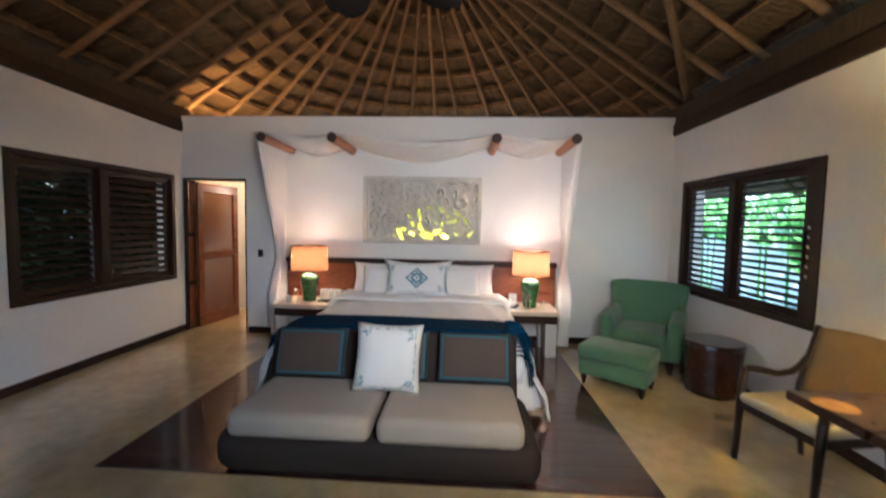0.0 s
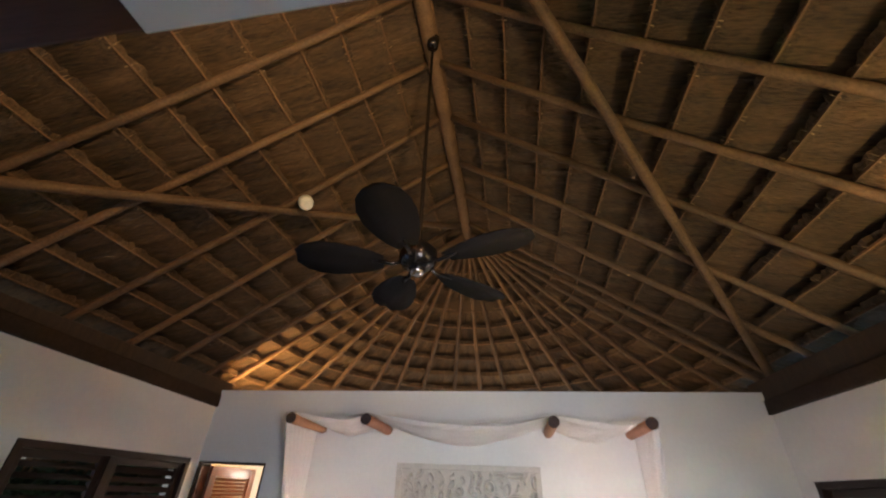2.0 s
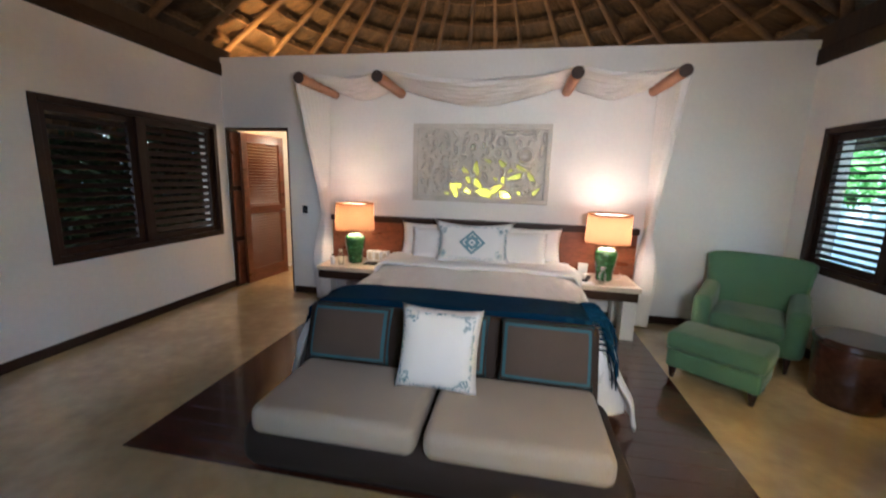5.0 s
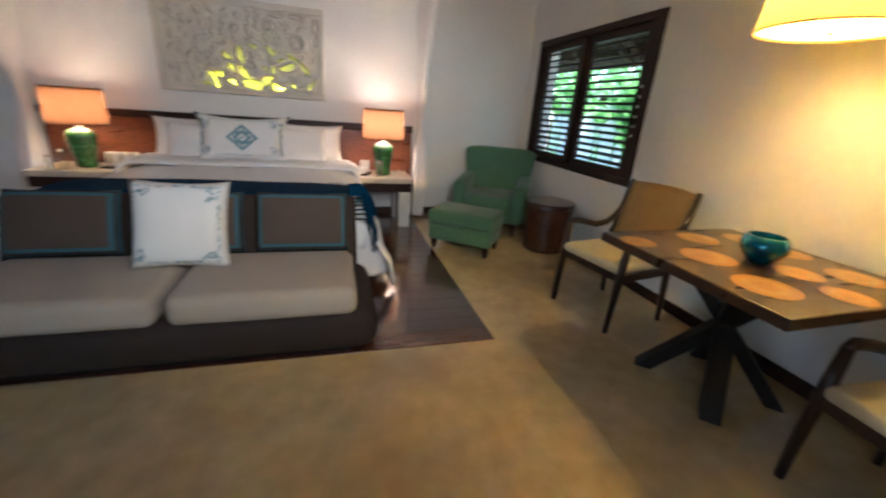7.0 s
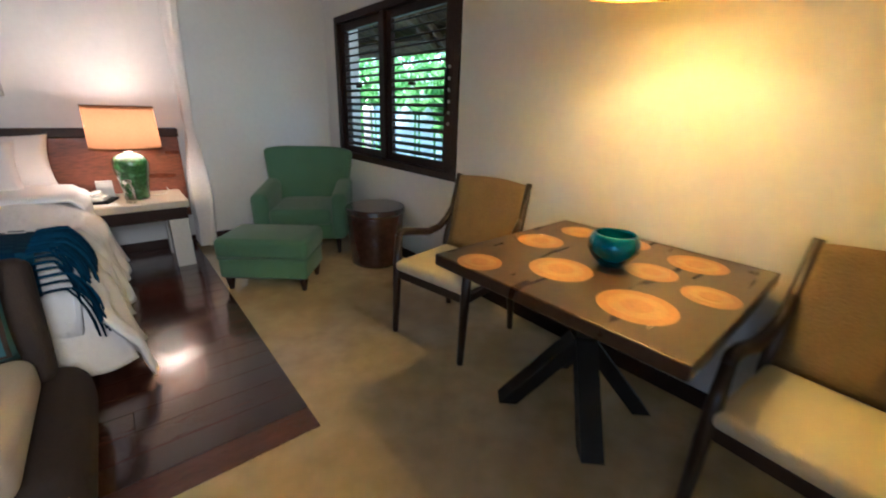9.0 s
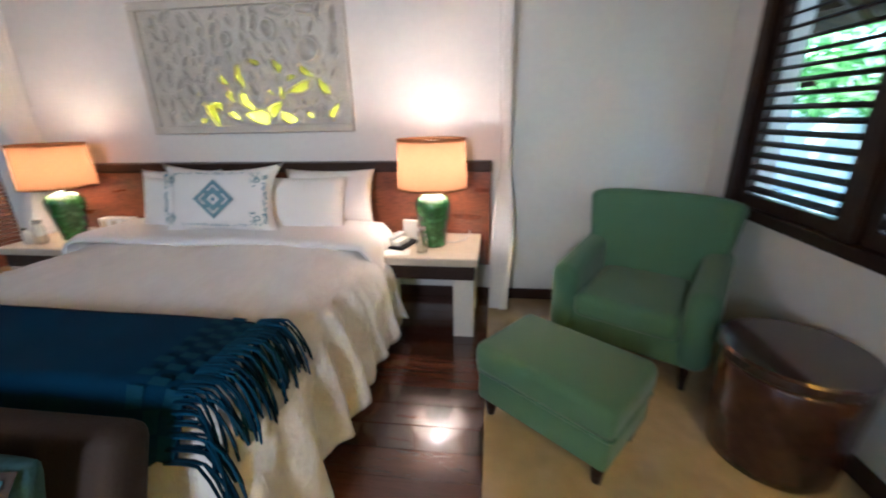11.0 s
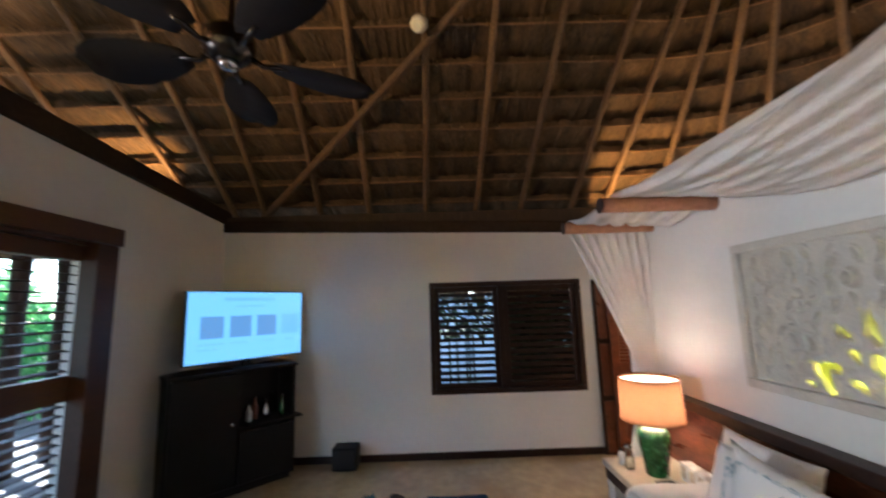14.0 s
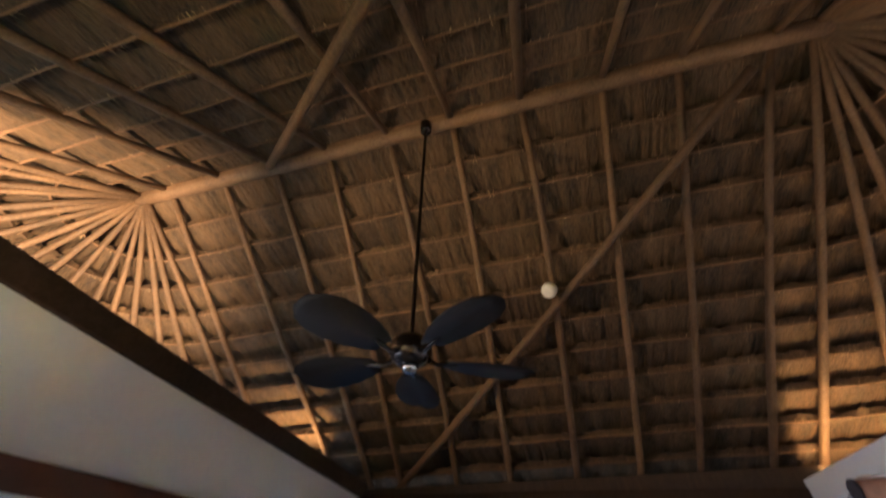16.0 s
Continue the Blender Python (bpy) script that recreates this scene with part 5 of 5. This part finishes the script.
# local frame: x along the front, +y towards the room's middle
FW = 0.62
for name, b in (("side_panel", (-FW, -FW + 0.03, -0.42, 0, 0.06, 1.2)), ("side_panel", (FW - 0.03, FW, -0.42, 0, 0.06, 1.2)), ("top", (-FW - 0.015, FW + 0.015, -0.45, 0.015, 1.2, 1.235)),
                ("bottom", (-FW + 0.03, FW - 0.03, -0.42, 0, 0.06, 0.09)), ("back_panel", (-FW + 0.03, FW - 0.03, -0.42, -0.4, 0.09, 1.2)), ("plinth", (-FW + 0.03, FW - 0.03, -0.4, -0.04, 0, 0.06)),
                ("divider", (-0.03, 0.0, -0.4, -0.01, 0.09, 1.2)), ("shelf", (-FW + 0.03, -0.03, -0.4, -0.01, 0.62, 0.645))):
    part(name, cube(*b, bevel=0.004), BLACK, cab)
door_leaf = part("door", cube(0.0, FW - 0.03, -0.008, 0.014, 0.1, 1.19, 0.004), BLACK, cab)
part("door", cube(-FW + 0.03, -0.03, -0.008, 0.014, 0.1, 0.6, 0.004), BLACK, cab)
part("pull_shelf", cube(-FW - 0.06, -0.1, -0.3, 0.06, 0.645, 0.665, 0.004), BLACK, cab)
part("cabinet_knob", lathe([(0, 0), (0.012, 0), (0.016, 0.015), (0, 0.02)], 12), CHROME, door_leaf, "steel knob", m=pose(0.05, 0.014, 0.7, -90))
for i, (x, h, mat, word) in enumerate(((-0.52, 0.2, CERAMIC, "dark green"), (-0.42, 0.24, GLASS, "clear"), (-0.34, 0.18, CHROME, "steel"), (-0.24, 0.22, RED, "brown"), (-0.16, 0.16, PLASTIC, "white"))):
    t = thing("bar_bottle", f"{word} bottle on the cabinet shelf", "bottle", cab.matrix_basis @ pose(x, -0.12 - 0.05 * (i % 2), 0.665), "bar bottles")
    part("bottle", lathe([(0, 0), (0.03, 0), (0.032, 0.01), (0.032, h * 0.6), (0.012, h * 0.78), (0.012, h), (0, h)], 16), mat, t, smooth=True)
    part("cap", lathe([(0, h), (0.014, h), (0.014, h + 0.015), (0, h + 0.015)], 12), BLACK, t, smooth=True)
tv = thing("television", "flat television lit pale blue on the corner cabinet", "television", pose(-2.76, 1.47, 0, 0, 0, -38.5))
part("housing", cube(-0.64, 0.64, -0.05, -0.002, 1.31, 2.055, 0.006), BLACK, tv)
part("display", cube(-0.627, 0.627, -0.002, 0.0, 1.325, 2.043), SCREEN, tv, "lit pale blue screen")
part("foot", cube(-0.2, 0.2, -0.13, 0.1, 1.236, 1.25, 0.004), BLACK, tv)
part("neck", cube(-0.05, 0.05, -0.06, -0.03, 1.25, 1.33, 0.004), BLACK, tv)
# facing the screen its left is local +x
for k in range(4):
    x0 = 0.5 - k * 0.29
    part("screen_block", cube(x0 - 0.225, x0, 0.0, 0.0012, 1.565, 1.79), SCREEN_INK if k < 3 else SCREEN_FAINT, tv)
for x, z, w, h, mat in ((0.28, 1.95, 0.56, 0.035, SCREEN_FAINT), (0.16, 1.885, 0.32, 0.014, SCREEN_FAINT), (0.52, 1.5, 0.26, 0.014, SCREEN_FAINT), (0.2, 1.5, 0.2, 0.012, SCREEN_FAINT), (-0.12, 1.5, 0.16, 0.012, SCREEN_FAINT), (-0.42, 1.49, 0.1, 0.02, SCREEN_FAINT), (0.52, 1.45, 0.2, 0.012, SCREEN_FAINT)):
    part("text_bar", cube(x - w, x, 0.0, 0.0012, z, z + h), mat, tv)
t = thing("speaker_box", "small black box on the floor by the wall", "speaker", pose(-3.19, 2.44, 0))
part("body", cube(-0.11, 0.11, -0.14, 0.14, 0.01, 0.25, 0.01), BLACK, t)
part("grille", cube(0.11, 0.116, -0.12, 0.12, 0.03, 0.23, 0.004), LEG, t)
part("foot", cube(-0.09, 0.09, -0.12, 0.12, 0, 0.011), LEG, t)

# ---- ceiling fan and smoke alarm ----
FXC, FYC, FZC = -0.04, 2.62, 3.05
fan = thing("ceiling_fan", "dark ceiling fan with five broad leaf blades", "fan", pose(FXC, FYC, 0))
part("rod", tube(bmesh.new(), [(0, 0, FZC + 0.1), (-0.03, 0, 5.38)], 0.014, 8), FAN_METAL, fan)
part("canopy", lathe([(0, 5.3), (0.05, 5.3), (0.06, 5.42), (0, 5.42)], 16), FAN_METAL, fan, smooth=True, m=pose(-0.03, 0, 0))
part("motor", lathe([(0, -0.06), (0.06, -0.06), (0.1, -0.03), (0.115, 0.0), (0.115, 0.06), (0.08, 0.1), (0.03, 0.13), (0, 0.13)], 28), FAN_METAL, fan, "bronze motor housing", smooth=True, m=pose(0, 0, FZC))
part("hub_cap", lathe([(0, -0.1), (0.035, -0.095), (0.05, -0.06), (0, -0.06)], 20), CHROME, fan, smooth=True, m=pose(0, 0, FZC))
blade_first = iron_first = None
for k in range(5):
    m = pose(0, 0, FZC - 0.02, 0, 0, 72 * k + 50)
    if blade_first is None:
        bm = bmesh.new()
        prof = [(0.2, 0.055), (0.26, 0.085), (0.36, 0.12), (0.48, 0.14), (0.58, 0.135), (0.66, 0.105), (0.71, 0.05)]
        up = [bm.verts.new((r, w, 0.02 * w / 0.14)) for r, w in prof]
        mid = [bm.verts.new((r, 0, 0.012)) for r, w in prof]
        dn = [bm.verts.new((r, -w, -0.03 * w / 0.14)) for r, w in prof]
        for a in range(len(prof) - 1):
            bm.faces.new((up[a], up[a + 1], mid[a + 1], mid[a])), bm.faces.new((mid[a], mid[a + 1], dn[a + 1], dn[a]))
        blade_first = part("blade", thick(bm, 0.008), FAN, fan, smooth=True, m=m)
        iron_first = part("blade_iron", tube(bmesh.new(), [(0.09, 0, 0.01), (0.15, 0, -0.015), (0.22, 0, 0.0), (0.27, 0, 0.003)], [0.016, 0.012, 0.016, 0.01], 8), FAN_METAL, fan, "metal blade arm", smooth=True, m=m)
    else:
        again(blade_first, m), again(iron_first, m)
al = thing("smoke_alarm", "round white smoke alarm on the roof brace", "smoke alarm", pose(-1.47, 3.465, 4.3, -20, -33, 0) @ Matrix.Scale(1.15, 4))
part("body", lathe([(0, -0.04), (0.045, -0.04), (0.058, -0.03), (0.065, -0.005), (0.065, 0.03), (0, 0.03)], 24), PLASTIC, al, smooth=True)
part("grille", lathe([(0.025, -0.045), (0.04, -0.045), (0.04, -0.04), (0.025, -0.04)], 20), PAPER, al)
